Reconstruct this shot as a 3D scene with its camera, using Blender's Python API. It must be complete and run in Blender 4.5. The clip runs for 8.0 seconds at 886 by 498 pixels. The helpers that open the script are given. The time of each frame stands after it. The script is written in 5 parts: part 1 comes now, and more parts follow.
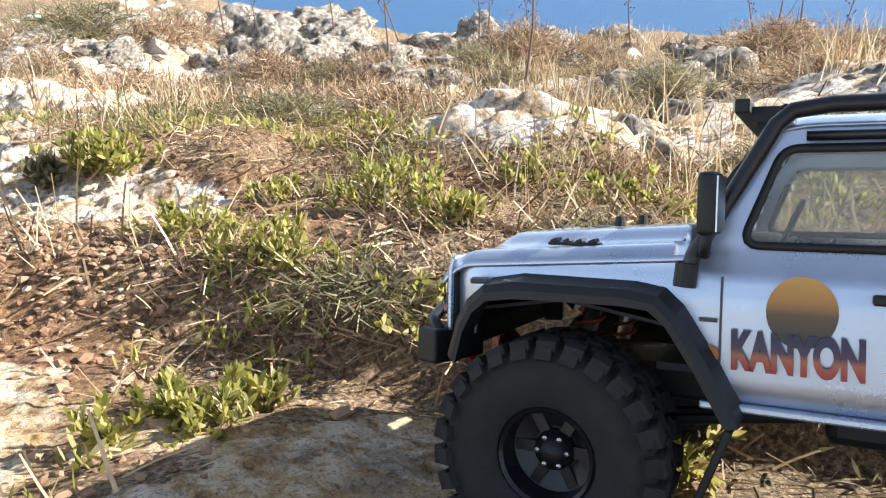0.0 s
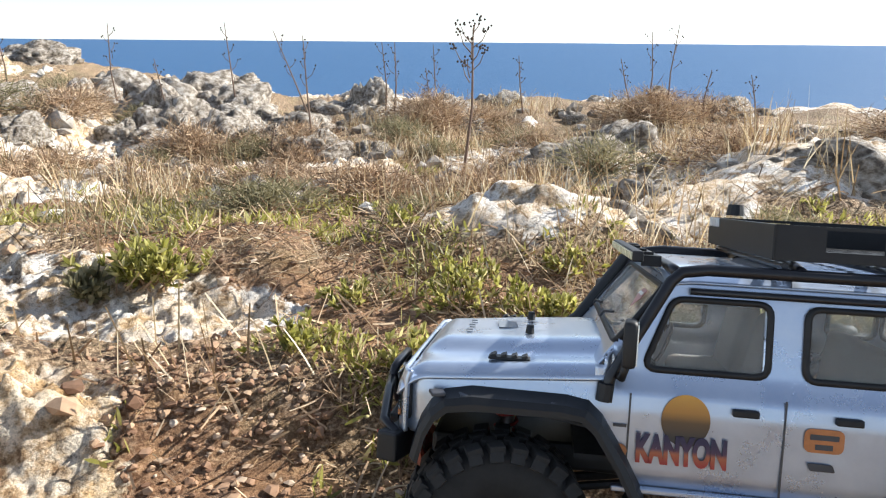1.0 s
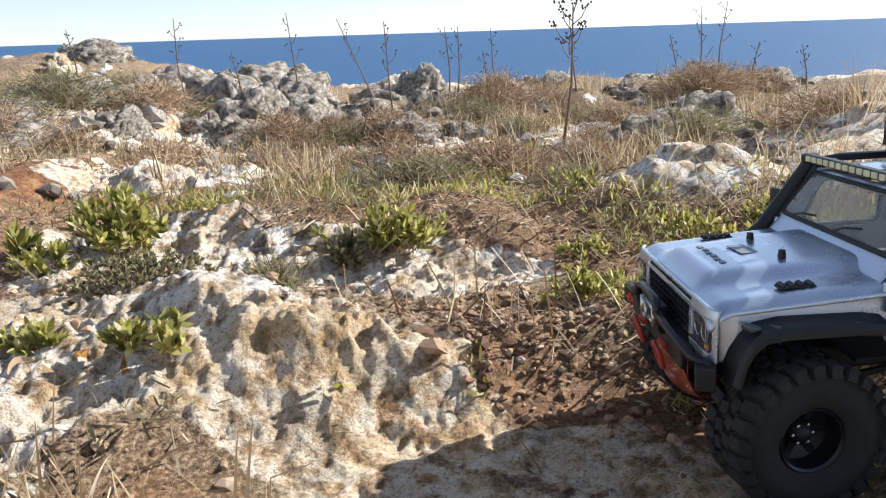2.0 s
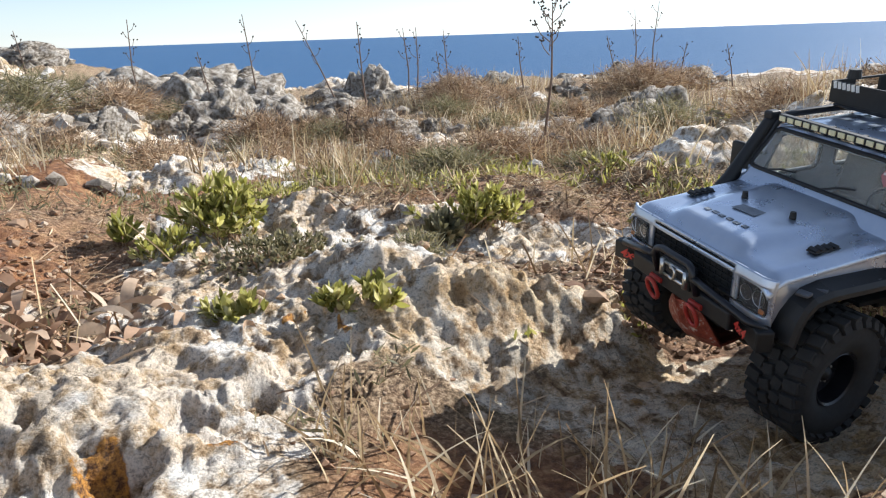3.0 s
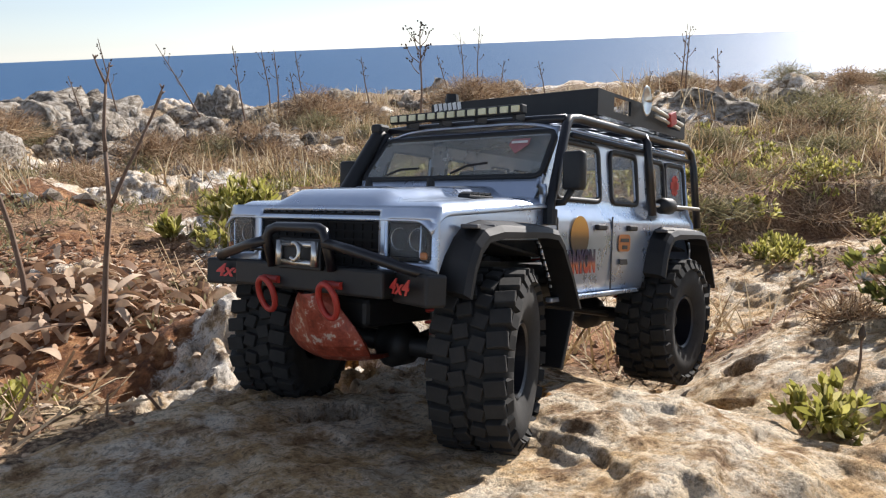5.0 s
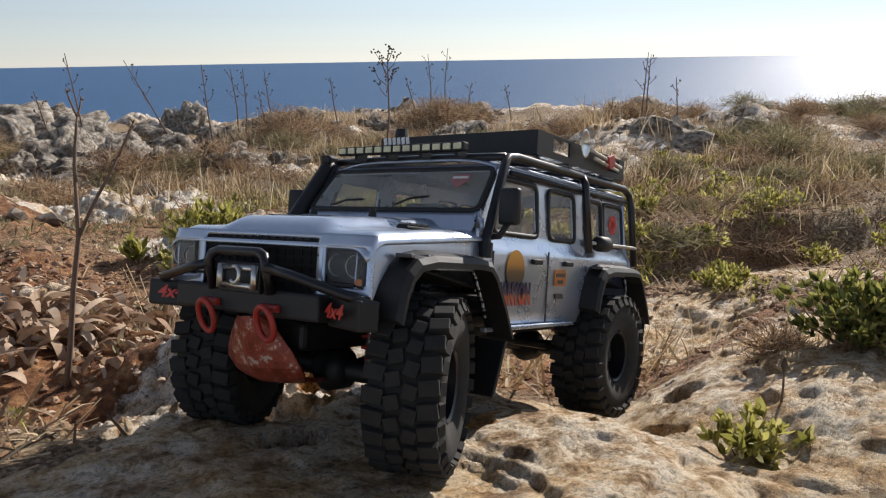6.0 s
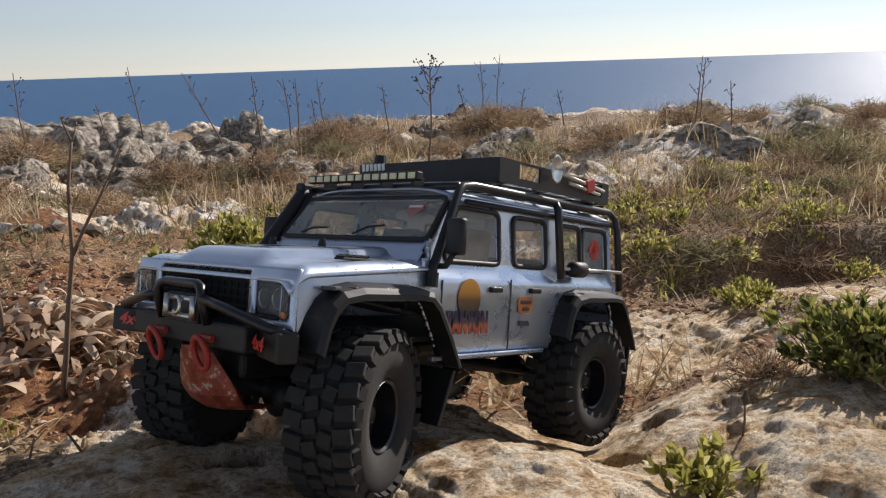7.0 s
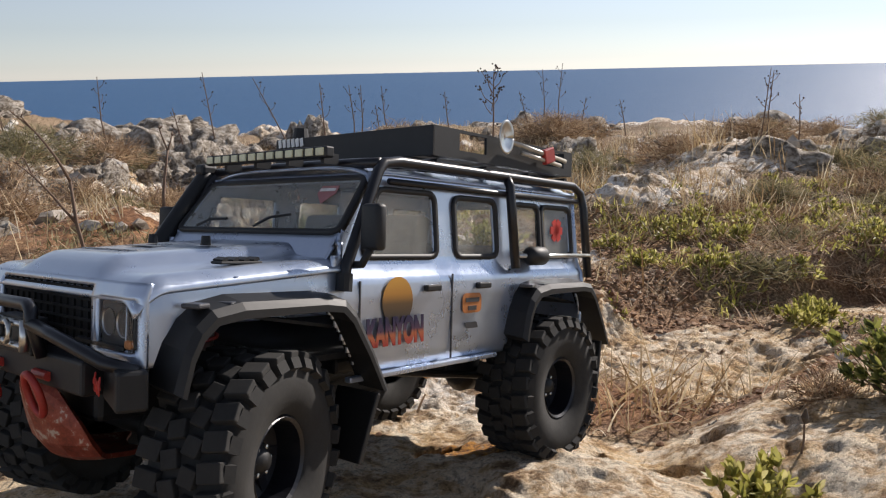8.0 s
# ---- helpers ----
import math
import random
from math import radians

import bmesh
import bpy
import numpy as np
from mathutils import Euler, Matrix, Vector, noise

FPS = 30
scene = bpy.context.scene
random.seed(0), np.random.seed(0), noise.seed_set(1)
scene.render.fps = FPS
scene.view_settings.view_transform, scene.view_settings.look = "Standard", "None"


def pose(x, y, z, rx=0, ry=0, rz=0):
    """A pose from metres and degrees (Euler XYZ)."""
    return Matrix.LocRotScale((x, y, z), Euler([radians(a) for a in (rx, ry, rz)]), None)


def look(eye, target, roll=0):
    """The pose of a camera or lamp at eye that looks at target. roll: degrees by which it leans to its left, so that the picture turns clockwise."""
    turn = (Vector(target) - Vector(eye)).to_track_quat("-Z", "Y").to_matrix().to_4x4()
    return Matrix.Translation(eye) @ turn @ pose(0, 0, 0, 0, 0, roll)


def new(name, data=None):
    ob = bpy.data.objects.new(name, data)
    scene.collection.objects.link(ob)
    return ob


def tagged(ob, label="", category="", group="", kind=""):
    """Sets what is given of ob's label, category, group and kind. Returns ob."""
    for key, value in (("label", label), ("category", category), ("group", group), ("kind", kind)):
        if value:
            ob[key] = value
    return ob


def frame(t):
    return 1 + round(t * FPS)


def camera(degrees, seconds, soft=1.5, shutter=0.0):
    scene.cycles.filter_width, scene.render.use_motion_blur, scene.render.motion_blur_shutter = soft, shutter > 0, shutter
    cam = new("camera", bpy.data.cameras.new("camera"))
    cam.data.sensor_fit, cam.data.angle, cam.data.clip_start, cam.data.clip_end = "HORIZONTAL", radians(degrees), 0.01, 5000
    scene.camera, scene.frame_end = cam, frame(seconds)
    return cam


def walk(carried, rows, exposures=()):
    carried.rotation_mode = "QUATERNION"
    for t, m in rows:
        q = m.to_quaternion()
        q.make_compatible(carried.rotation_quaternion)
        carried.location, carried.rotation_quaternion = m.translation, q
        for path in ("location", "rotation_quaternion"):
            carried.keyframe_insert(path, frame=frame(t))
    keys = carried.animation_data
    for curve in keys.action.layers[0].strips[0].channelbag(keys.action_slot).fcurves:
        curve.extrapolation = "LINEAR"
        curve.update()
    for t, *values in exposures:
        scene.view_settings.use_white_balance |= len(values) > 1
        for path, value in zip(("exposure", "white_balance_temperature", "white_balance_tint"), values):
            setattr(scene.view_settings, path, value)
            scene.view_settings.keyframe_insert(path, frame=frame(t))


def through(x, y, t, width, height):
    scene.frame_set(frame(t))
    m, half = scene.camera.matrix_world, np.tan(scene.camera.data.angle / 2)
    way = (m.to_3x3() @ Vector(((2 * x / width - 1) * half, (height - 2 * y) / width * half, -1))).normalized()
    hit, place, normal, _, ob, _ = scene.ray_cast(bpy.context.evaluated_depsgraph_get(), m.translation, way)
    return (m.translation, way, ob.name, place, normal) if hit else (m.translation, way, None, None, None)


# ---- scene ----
cam = camera(62.05, 8.0, soft=1.2)
PATH = [
    (0, (0.192, 0.106, 0.219), (-0.005, 1.982, -0.444), -0.5),
    (0.5, (0.076, 0.087, 0.246), (0.010, 1.982, -0.388), 1.0),
    (1, (-0.101, 0.066, 0.303), (0.136, 1.975, -0.245), 0.5),
    (1.5, (-0.302, 0.072, 0.297), (-0.069, 1.994, -0.205), -1.9),
    (1.7, (-0.374, 0.059, 0.276), (-0.142, 1.972, -0.261), -1.5),
    (2.8, (-0.669, 0.028, 0.299), (-0.142, 1.861, -0.302), -2.9),
    (3, (-0.753, 0.021, 0.266), (-0.190, 1.855, -0.297), -1.9),
    (3.5, (-0.868, -0.013, 0.217), (-0.128, 1.712, -0.474), -1.7),
    (4, (-0.966, -0.000, 0.273), (0.047, 1.633, -0.278), -3.5),
    (4.2, (-1.014, -0.028, 0.290), (-0.012, 1.624, -0.228), -1.5),
    (5.3, (-1.179, -0.144, 0.297), (-0.069, 1.430, -0.242), -2.7),
    (5.5, (-1.176, -0.147, 0.309), (-0.023, 1.403, -0.207), -2.3),
    (6, (-1.173, -0.164, 0.319), (-0.029, 1.398, -0.183), -0.9),
    (6.5, (-1.147, -0.191, 0.338), (-0.113, 1.447, -0.157), -2.9),
    (7, (-1.090, -0.218, 0.336), (-0.102, 1.450, -0.154), -1.9),
    (7.5, (-1.082, -0.235, 0.333), (-0.153, 1.463, -0.173), -1.8),
    (8, (-1.119, -0.240, 0.351), (-0.258, 1.502, -0.123), -1.2),
]
EXPOSURES = [(0.0, 1.5, 5950, 8), (0.5, 1.45, 5950, 8), (1.0, 1.18, 5900, 8), (1.5, 0.96, 5850, 9), (3.0, 0.87, 5700, 8), (3.5, 0.8, 5700, 8), (4.0, 1.06, 5600, 8), (4.2, 1.04, 5650, 9), (5.3, 0.6, 6150, 12), (5.5, 0.58, 6150, 12), (6.0, 0.24, 6200, 12), (6.5, 0.15, 6250, 13), (7.0, 0.2, 6250, 13), (8.0, 0.27, 6250, 14)]
walk(cam, [(t, look(eye, target, roll)) for t, eye, target, roll in PATH], EXPOSURES)

# Rows of the model car: seconds, place of the point on the ground below its middle, roll, pitch, heading.
CAR = [
    (0, 0.3869, 0.4540, -0.0707, 14.6, 6.0, 159.4),
    (0.5, 0.2777, 0.4936, -0.0678, 11.3, 2.7, 163.0),
    (1, 0.1444, 0.5028, -0.0748, 11.8, -0.9, 164.8),
    (1.5, 0.1230, 0.5257, -0.0682, 6.9, 2.5, 167.0),
    (2.8, -0.1299, 0.5761, -0.0697, -4.6, 1.6, 179.6),
    (3, -0.1367, 0.5819, -0.0624, -6.6, 2.5, 181.2),
    (3.5, -0.3164, 0.5196, -0.0662, 3.9, -0.3, 186.4),
    (4, -0.5006, 0.4710, -0.0552, -1.8, -3.7, 187.9),
    (4.2, -0.5900, 0.4316, -0.0463, 2.1, -6.1, 190.8),
    (5.3, -0.8200, 0.3376, 0.0028, 5.6, -14.6, 197.0),
    (5.5, -0.8216, 0.3372, 0.0039, 5.1, -15.1, 197.1),
    (6, -0.8235, 0.3362, 0.0027, 5.6, -15.0, 197.0),
    (6.5, -0.8208, 0.3341, 0.0017, 6.0, -15.0, 197.0),
    (7, -0.8179, 0.3315, 0.0002, 6.2, -15.3, 197.2),
    (7.5, -0.8408, 0.3233, 0.0142, 5.6, -18.1, 198.4),
    (8, -0.9732, 0.2596, 0.0526, 6.3, -11.6, 203.3),
]
SUN_AZIMUTH, SUN_ELEVATION = 72.0, 29.0   # degrees from +y towards +x, and above the horizon


def daylight():
    world = bpy.data.worlds.new("sky")
    scene.world = world
    world.use_nodes = True
    nt = world.node_tree
    sky = nt.nodes.new("ShaderNodeTexSky")
    sky.sky_type, sky.sun_disc = "NISHITA", False
    sky.sun_elevation, sky.sun_rotation = radians(SUN_ELEVATION), radians(SUN_AZIMUTH)
    sky.air_density, sky.dust_density, sky.ozone_density = 1.0, 0.0, 4.0
    nt.nodes["Background"].inputs["Strength"].default_value = 0.086
    haze = nt.nodes.new("ShaderNodeHueSaturation")
    haze.inputs["Saturation"].default_value = 0.48
    nt.links.new(sky.outputs[0], haze.inputs["Color"])
    nt.links.new(haze.outputs[0], nt.nodes["Background"].inputs["Color"])
    sun = bpy.data.lights.new("sun", "SUN")
    sun.energy, sun.angle, sun.color = 5.0, radians(0.6), (1.0, 0.91, 0.79)
    a, e = radians(SUN_AZIMUTH), radians(SUN_ELEVATION)
    way = Vector((math.sin(a) * math.cos(e), math.cos(a) * math.cos(e), math.sin(e)))
    new("sun", sun).matrix_world = look(way * 30, (0, 0, 0))


daylight()


# ---- materials ----
def material(name, rough=0.6, metal=0.0):
    m = bpy.data.materials.new(name)
    m.use_nodes = True
    b = m.node_tree.nodes["Principled BSDF"]
    b.inputs["Roughness"].default_value, b.inputs["Metallic"].default_value = rough, metal
    return m, m.node_tree, b


def node(nt, kind, **values):
    n = nt.nodes.new(kind)
    for key, value in values.items():
        n.inputs[key.replace("_", " ")].default_value = value
    return n


def ramp(nt, source, stops):
    r = nt.nodes.new("ShaderNodeValToRGB")
    while len(r.color_ramp.elements) < len(stops):
        r.color_ramp.elements.new(0.5)
    for el, (at, col) in zip(r.color_ramp.elements, stops):
        el.position, el.color = at, (*col, 1) if len(col) == 3 else col
    nt.links.new(source, r.inputs[0])
    return r.outputs[0]


def noise_tex(nt, scale, detail=6, rough=0.6, space="Object"):
    tc = nt.nodes.new("ShaderNodeTexCoord")
    n = node(nt, "ShaderNodeTexNoise", Scale=scale, Detail=detail, Roughness=rough)
    nt.links.new(tc.outputs[space], n.inputs["Vector"])
    return n.outputs["Fac"]


def mixed(nt, fac, a, b, mode="MIX"):
    m = nt.nodes.new("ShaderNodeMix")
    m.data_type, m.blend_type = "RGBA", mode
    for slot, v in ((0, fac), (6, a), (7, b)):
        if hasattr(v, "node"):
            nt.links.new(v, m.inputs[slot])
        else:
            m.inputs[slot].default_value = v if slot == 0 else (*v, 1)
    return m.outputs[2]


def bump(nt, b, height, strength, distance):
    n = node(nt, "ShaderNodeBump", Strength=strength, Distance=distance)
    nt.links.new(height, n.inputs["Height"])
    nt.links.new(n.outputs[0], b.inputs["Normal"])


def speckled(name, stops, scale, rough=0.8, metal=0.0, relief=0.3, depth=0.002, fine=6.0):
    """A surface whose colour varies at two scales, with fine relief."""
    m, nt, b = material(name, rough, metal)
    big, small = noise_tex(nt, scale), noise_tex(nt, scale * fine, 8, 0.7)
    colour = ramp(nt, big, stops)
    dark = ramp(nt, small, [(0.3, (0.55, 0.55, 0.55)), (0.65, (1, 1, 1))])
    nt.links.new(mixed(nt, 0.7, colour, dark, "MULTIPLY"), b.inputs["Base Color"])
    if relief:
        bump(nt, b, small, relief, depth)
    return m


def varied(name, stops, rough=0.6, sheen=0.0, through=0.0, own=False):
    """Leaves and stems: colour by island, or by object."""
    m, nt, b = material(name, rough)
    g = nt.nodes.new("ShaderNodeObjectInfo" if own else "ShaderNodeNewGeometry")
    colour = ramp(nt, g.outputs["Random" if own else "Random Per Island"], stops)
    grain = ramp(nt, noise_tex(nt, 120, 4), [(0.3, (0.7, 0.7, 0.7)), (0.7, (1.05, 1.05, 1.05))])
    colour = mixed(nt, 0.8, colour, grain, "MULTIPLY")
    nt.links.new(colour, b.inputs["Base Color"])
    if through:
        t = nt.nodes.new("ShaderNodeBsdfTranslucent")
        nt.links.new(colour, t.inputs["Color"])
        mix = node(nt, "ShaderNodeMixShader", Fac=through)
        nt.links.new(b.outputs[0], mix.inputs[1]), nt.links.new(t.outputs[0], mix.inputs[2])
        nt.links.new(mix.outputs[0], nt.nodes["Material Output"].inputs["Surface"])
    return m


def ground_material():
    m, nt, b = material("limestone, red soil and litter", 0.92)
    attr = nt.nodes.new("ShaderNodeAttribute")
    attr.attribute_name = "cover"
    sep = nt.nodes.new("ShaderNodeSeparateColor")
    nt.links.new(attr.outputs["Color"], sep.inputs[0])
    big, mid, fine = noise_tex(nt, 7, 8, 0.65), noise_tex(nt, 38, 8, 0.7), noise_tex(nt, 190, 8, 0.75)
    rock = ramp(nt, mid, [(0.37, (0.15, 0.10, 0.065)), (0.425, (0.44, 0.33, 0.22)), (0.475, (0.74, 0.65, 0.53)), (0.54, (0.92, 0.88, 0.82))])
    ochre = ramp(nt, big, [(0.43, (0, 0, 0)), (0.55, (1, 1, 1))])
    tan = node(nt, "ShaderNodeMapRange", To_Min=0.50, To_Max=0.92)
    nt.links.new(attr.outputs["Alpha"], tan.inputs["Value"])
    rock = mixed(nt, mixed(nt, tan.outputs[0], (0, 0, 0), ochre), rock, (0.66, 0.43, 0.19))
    wash = node(nt, "ShaderNodeMapRange", To_Min=0.10, To_Max=0.64)
    nt.links.new(attr.outputs["Alpha"], wash.inputs["Value"])
    rock = mixed(nt, wash.outputs[0], rock, ramp(nt, mid, [(0.38, (0.26, 0.135, 0.05)), (0.47, (0.60, 0.39, 0.18)), (0.57, (0.86, 0.70, 0.47))]))
    lichen = ramp(nt, noise_tex(nt, 13, 9, 0.75), [(0.54, (0, 0, 0)), (0.58, (1, 1, 1))])
    rock = mixed(nt, mixed(nt, 0.38, (0, 0, 0), lichen), rock, (0.19, 0.175, 0.15))
    gold = ramp(nt, noise_tex(nt, 17, 7, 0.7), [(0.665, (0, 0, 0)), (0.70, (1, 1, 1))])
    rock = mixed(nt, mixed(nt, 0.7, (0, 0, 0), gold), rock, (0.45, 0.21, 0.03))
    mossy = ramp(nt, mixed(nt, 0.5, sep.outputs["Blue"], fine), [(0.38, (0, 0, 0)), (0.46, (0.95, 0.95, 0.95))])
    rock = mixed(nt, mossy, rock, mixed(nt, ramp(nt, fine, [(0.40, (0, 0, 0)), (0.6, (1, 1, 1))]), (0.16, 0.055, 0.012), (0.62, 0.28, 0.03)))
    specks = ramp(nt, fine, [(0.42, (0.14, 0.11, 0.085)), (0.475, (1, 1, 1))])
    rock = mixed(nt, 0.55, rock, specks, "MULTIPLY")
    grain = noise_tex(nt, 560, 5, 0.7)
    rock = mixed(nt, 0.4, rock, ramp(nt, grain, [(0.40, (0.42, 0.38, 0.34)), (0.50, (0.95, 0.95, 0.95)), (0.60, (1.12, 1.12, 1.12))]), "MULTIPLY")
    soil = ramp(nt, mid, [(0.36, (0.09, 0.032, 0.012)), (0.5, (0.28, 0.112, 0.038)), (0.64, (0.52, 0.28, 0.12))])
    soil = mixed(nt, 0.75, soil, ramp(nt, fine, [(0.35, (0.5, 0.5, 0.5)), (0.6, (1.1, 1.1, 1.1))]), "MULTIPLY")
    litter = ramp(nt, fine, [(0.40, (0.06, 0.038, 0.022)), (0.5, (0.24, 0.155, 0.085)), (0.61, (0.58, 0.43, 0.27))])
    green = ramp(nt, noise_tex(nt, 9, 5), [(0.5, (0, 0, 0)), (0.65, (1, 1, 1))])
    litter = mixed(nt, mixed(nt, 0.35, (0, 0, 0), green), litter, (0.13, 0.13, 0.05))
    colour = mixed(nt, sep.outputs["Green"], soil, litter)
    edge = nt.nodes.new("ShaderNodeMath")
    edge.operation = "ADD"
    wob = node(nt, "ShaderNodeMapRange", From_Min=0.3, From_Max=0.7, To_Min=-0.3, To_Max=0.3)
    nt.links.new(mid, wob.inputs["Value"])
    nt.links.new(sep.outputs["Red"], edge.inputs[0]), nt.links.new(wob.outputs[0], edge.inputs[1])
    mask = ramp(nt, edge.outputs[0], [(0.42, (0, 0, 0)), (0.58, (1, 1, 1))])
    nt.links.new(mixed(nt, mask, colour, rock), b.inputs["Base Color"])
    h = mixed(nt, 0.14, mixed(nt, 0.5, mid, fine), grain)
    bump(nt, b, h, 1.0, 0.012)
    return m


def sea_material():
    m, nt, b = material("sea water", 0.55)
    b.inputs["Base Color"].default_value = (0.045, 0.115, 0.235, 1)
    b.inputs["IOR"].default_value = 1.25
    tc = nt.nodes.new("ShaderNodeTexCoord")
    mp = nt.nodes.new("ShaderNodeMapping")
    mp.inputs["Scale"].default_value = (0.02, 0.05, 1)
    nt.links.new(tc.outputs["Object"], mp.inputs[0])
    n = node(nt, "ShaderNodeTexNoise", Scale=6.0, Detail=8.0, Roughness=0.65)
    nt.links.new(mp.outputs[0], n.inputs["Vector"])
    bump(nt, b, n.outputs["Fac"], 0.7, 1.8)
    return m


def paint_material():
    m, nt, b = material("silver-blue metallic car paint", 0.3, 0.75)
    dust_sheen = noise_tex(nt, 26, 8, 0.7)
    nt.links.new(ramp(nt, dust_sheen, [(0.35, (0.42, 0.49, 0.62)), (0.7, (0.52, 0.58, 0.68))]), b.inputs["Base Color"])
    r = node(nt, "ShaderNodeMapRange", From_Min=0.3, From_Max=0.75, To_Min=0.22, To_Max=0.42)
    nt.links.new(dust_sheen, r.inputs["Value"])
    nt.links.new(r.outputs[0], b.inputs["Roughness"])
    b.inputs["Coat Weight"].default_value = 0.6
    b.inputs["Coat Roughness"].default_value = 0.12
    bump(nt, b, noise_tex(nt, 900, 2), 0.04, 0.0005)
    return m


def glass_material(name, tint, rough=0.03, dust_sheen=0.25):
    m, nt, b = material(name, rough)
    b.inputs["Base Color"].default_value = (*tint, 1)
    b.inputs["Transmission Weight"].default_value = 1.0
    b.inputs["IOR"].default_value = 1.15
    # Diffuse grey film: dust, and a stand-in for pale reflections in the panes.
    d = node(nt, "ShaderNodeBsdfDiffuse", Color=(0.55, 0.54, 0.50, 1))
    mix = nt.nodes.new("ShaderNodeMixShader")
    film = node(nt, "ShaderNodeMapRange", From_Min=0.3, From_Max=0.7, To_Min=0.5 * dust_sheen, To_Max=dust_sheen)
    nt.links.new(noise_tex(nt, 30, 6), film.inputs["Value"])
    nt.links.new(film.outputs[0], mix.inputs[0])
    nt.links.new(b.outputs[0], mix.inputs[1]), nt.links.new(d.outputs[0], mix.inputs[2])
    nt.links.new(mix.outputs[0], nt.nodes["Material Output"].inputs["Surface"])
    return m


def plain(name, colour, rough=0.5, metal=0.0, grain=60.0, depth=0.0004):
    """A material of one colour with grain, dust and slight relief."""
    m, nt, b = material(name, rough, metal)
    n = noise_tex(nt, grain, 7, 0.7)
    lo, hi = tuple(0.75 * c for c in colour), tuple(min(1, 1.2 * c + 0.004) for c in colour)
    nt.links.new(ramp(nt, n, [(0.3, lo), (0.7, hi)]), b.inputs["Base Color"])
    bump(nt, b, n, 0.25, depth)
    return m


def red_plate_material():
    m, nt, b = material("scratched red plate", 0.45, 0.2)
    n = noise_tex(nt, 70, 9, 0.75)
    nt.links.new(ramp(nt, n, [(0.36, (0.10, 0.02, 0.01)), (0.5, (0.26, 0.045, 0.022)), (0.57, (0.32, 0.075, 0.04)), (0.61, (0.5, 0.40, 0.33))]), b.inputs["Base Color"])
    bump(nt, b, n, 0.3, 0.0008)
    return m


def fade_material(name, low, high, stops, axis="Z"):
    """A printed sticker whose ink changes from low to high along an axis."""
    m, nt, b = material(name, 0.35)
    tc = nt.nodes.new("ShaderNodeTexCoord")
    s = nt.nodes.new("ShaderNodeSeparateXYZ")
    nt.links.new(tc.outputs["Object"], s.inputs[0])
    r = node(nt, "ShaderNodeMapRange", From_Min=low, From_Max=high)
    nt.links.new(s.outputs[axis], r.inputs["Value"])
    nt.links.new(ramp(nt, r.outputs[0], stops), b.inputs["Base Color"])
    return m


GROUND, SEA, PAINT = ground_material(), sea_material(), paint_material()
GLASS, LENS = glass_material("dusty window glass with painted reflections", (0.9, 0.93, 0.93)), glass_material("lamp glass", (0.95, 0.97, 1.0), 0.03, 0.04)
BLACK = plain("dusty black plastic", (0.006, 0.006, 0.0065), 0.55)
TUBE = plain("black painted steel tube", (0.006, 0.006, 0.009), 0.35, 0.0)
RUBBER = plain("dusty tyre rubber", (0.019, 0.018, 0.0165), 0.88, 0.0, 90.0, 0.001)
CHROME = plain("worn bright metal", (0.6, 0.6, 0.58), 0.28, 1.0)
GRILLE = plain("matt black mesh", (0.006, 0.006, 0.006), 0.95)
DARK = plain("dark cabin lining", (0.016, 0.016, 0.017), 0.7)
SEATS = plain("grey seat cloth", (0.16, 0.15, 0.14), 0.9)
RED, SKID = plain("faded red enamel", (0.36, 0.03, 0.02), 0.45), red_plate_material()
WHITE, ORANGE = plain("white print", (0.75, 0.75, 0.72), 0.4), plain("orange print", (0.46, 0.17, 0.05), 0.4)
RED_PRINT, GREY_PRINT = plain("red print", (0.55, 0.04, 0.03), 0.4), plain("dark grey print", (0.05, 0.05, 0.055), 0.4)
PINK_PRINT = plain("faded pink-red print", (0.36, 0.15, 0.15), 0.4)
FAINT_PRINT = plain("faded grey-blue print", (0.17, 0.19, 0.22), 0.45)
YELLOW = plain("pale led lens", (0.68, 0.65, 0.42), 0.25)
WOOD = plain("tool handle metal", (0.45, 0.42, 0.36), 0.4, 0.4)
AMBER = fade_material("amber sun print", 0.130, 0.178, [(0.25, (0.04, 0.035, 0.03)), (0.48, (0.12, 0.07, 0.03)), (0.62, (0.42, 0.20, 0.04)), (0.9, (0.62, 0.33, 0.06))])
LETTERS = fade_material("letters from red to violet", -0.0075, 0.0075, [(0.1, (0.34, 0.04, 0.03)), (0.42, (0.40, 0.12, 0.05)), (0.58, (0.07, 0.035, 0.07)), (0.9, (0.025, 0.02, 0.06))], "Y")
STONE = speckled("weathered pale limestone", [(0.38, (0.14, 0.11, 0.085)), (0.46, (0.30, 0.25, 0.19)), (0.54, (0.48, 0.42, 0.35)), (0.66, (0.70, 0.65, 0.57))], 9.0, 0.92, 0.0, 0.9, 0.010, 5.0)
PEBBLE = varied("brown and pale field stones", [(0.0, (0.17, 0.09, 0.05)), (0.5, (0.36, 0.22, 0.13)), (0.85, (0.46, 0.32, 0.20)), (1.0, (0.56, 0.45, 0.34))], 0.95)
STRAW = varied("dry straw", [(0.0, (0.16, 0.095, 0.045)), (0.4, (0.42, 0.29, 0.15)), (0.75, (0.70, 0.55, 0.33)), (1.0, (0.88, 0.79, 0.60))], 0.8, through=0.35)
TWIG = varied("dry brown twigs", [(0.0, (0.11, 0.06, 0.035)), (0.35, (0.36, 0.23, 0.13)), (1.0, (0.74, 0.57, 0.37))], 0.85, through=0.15)
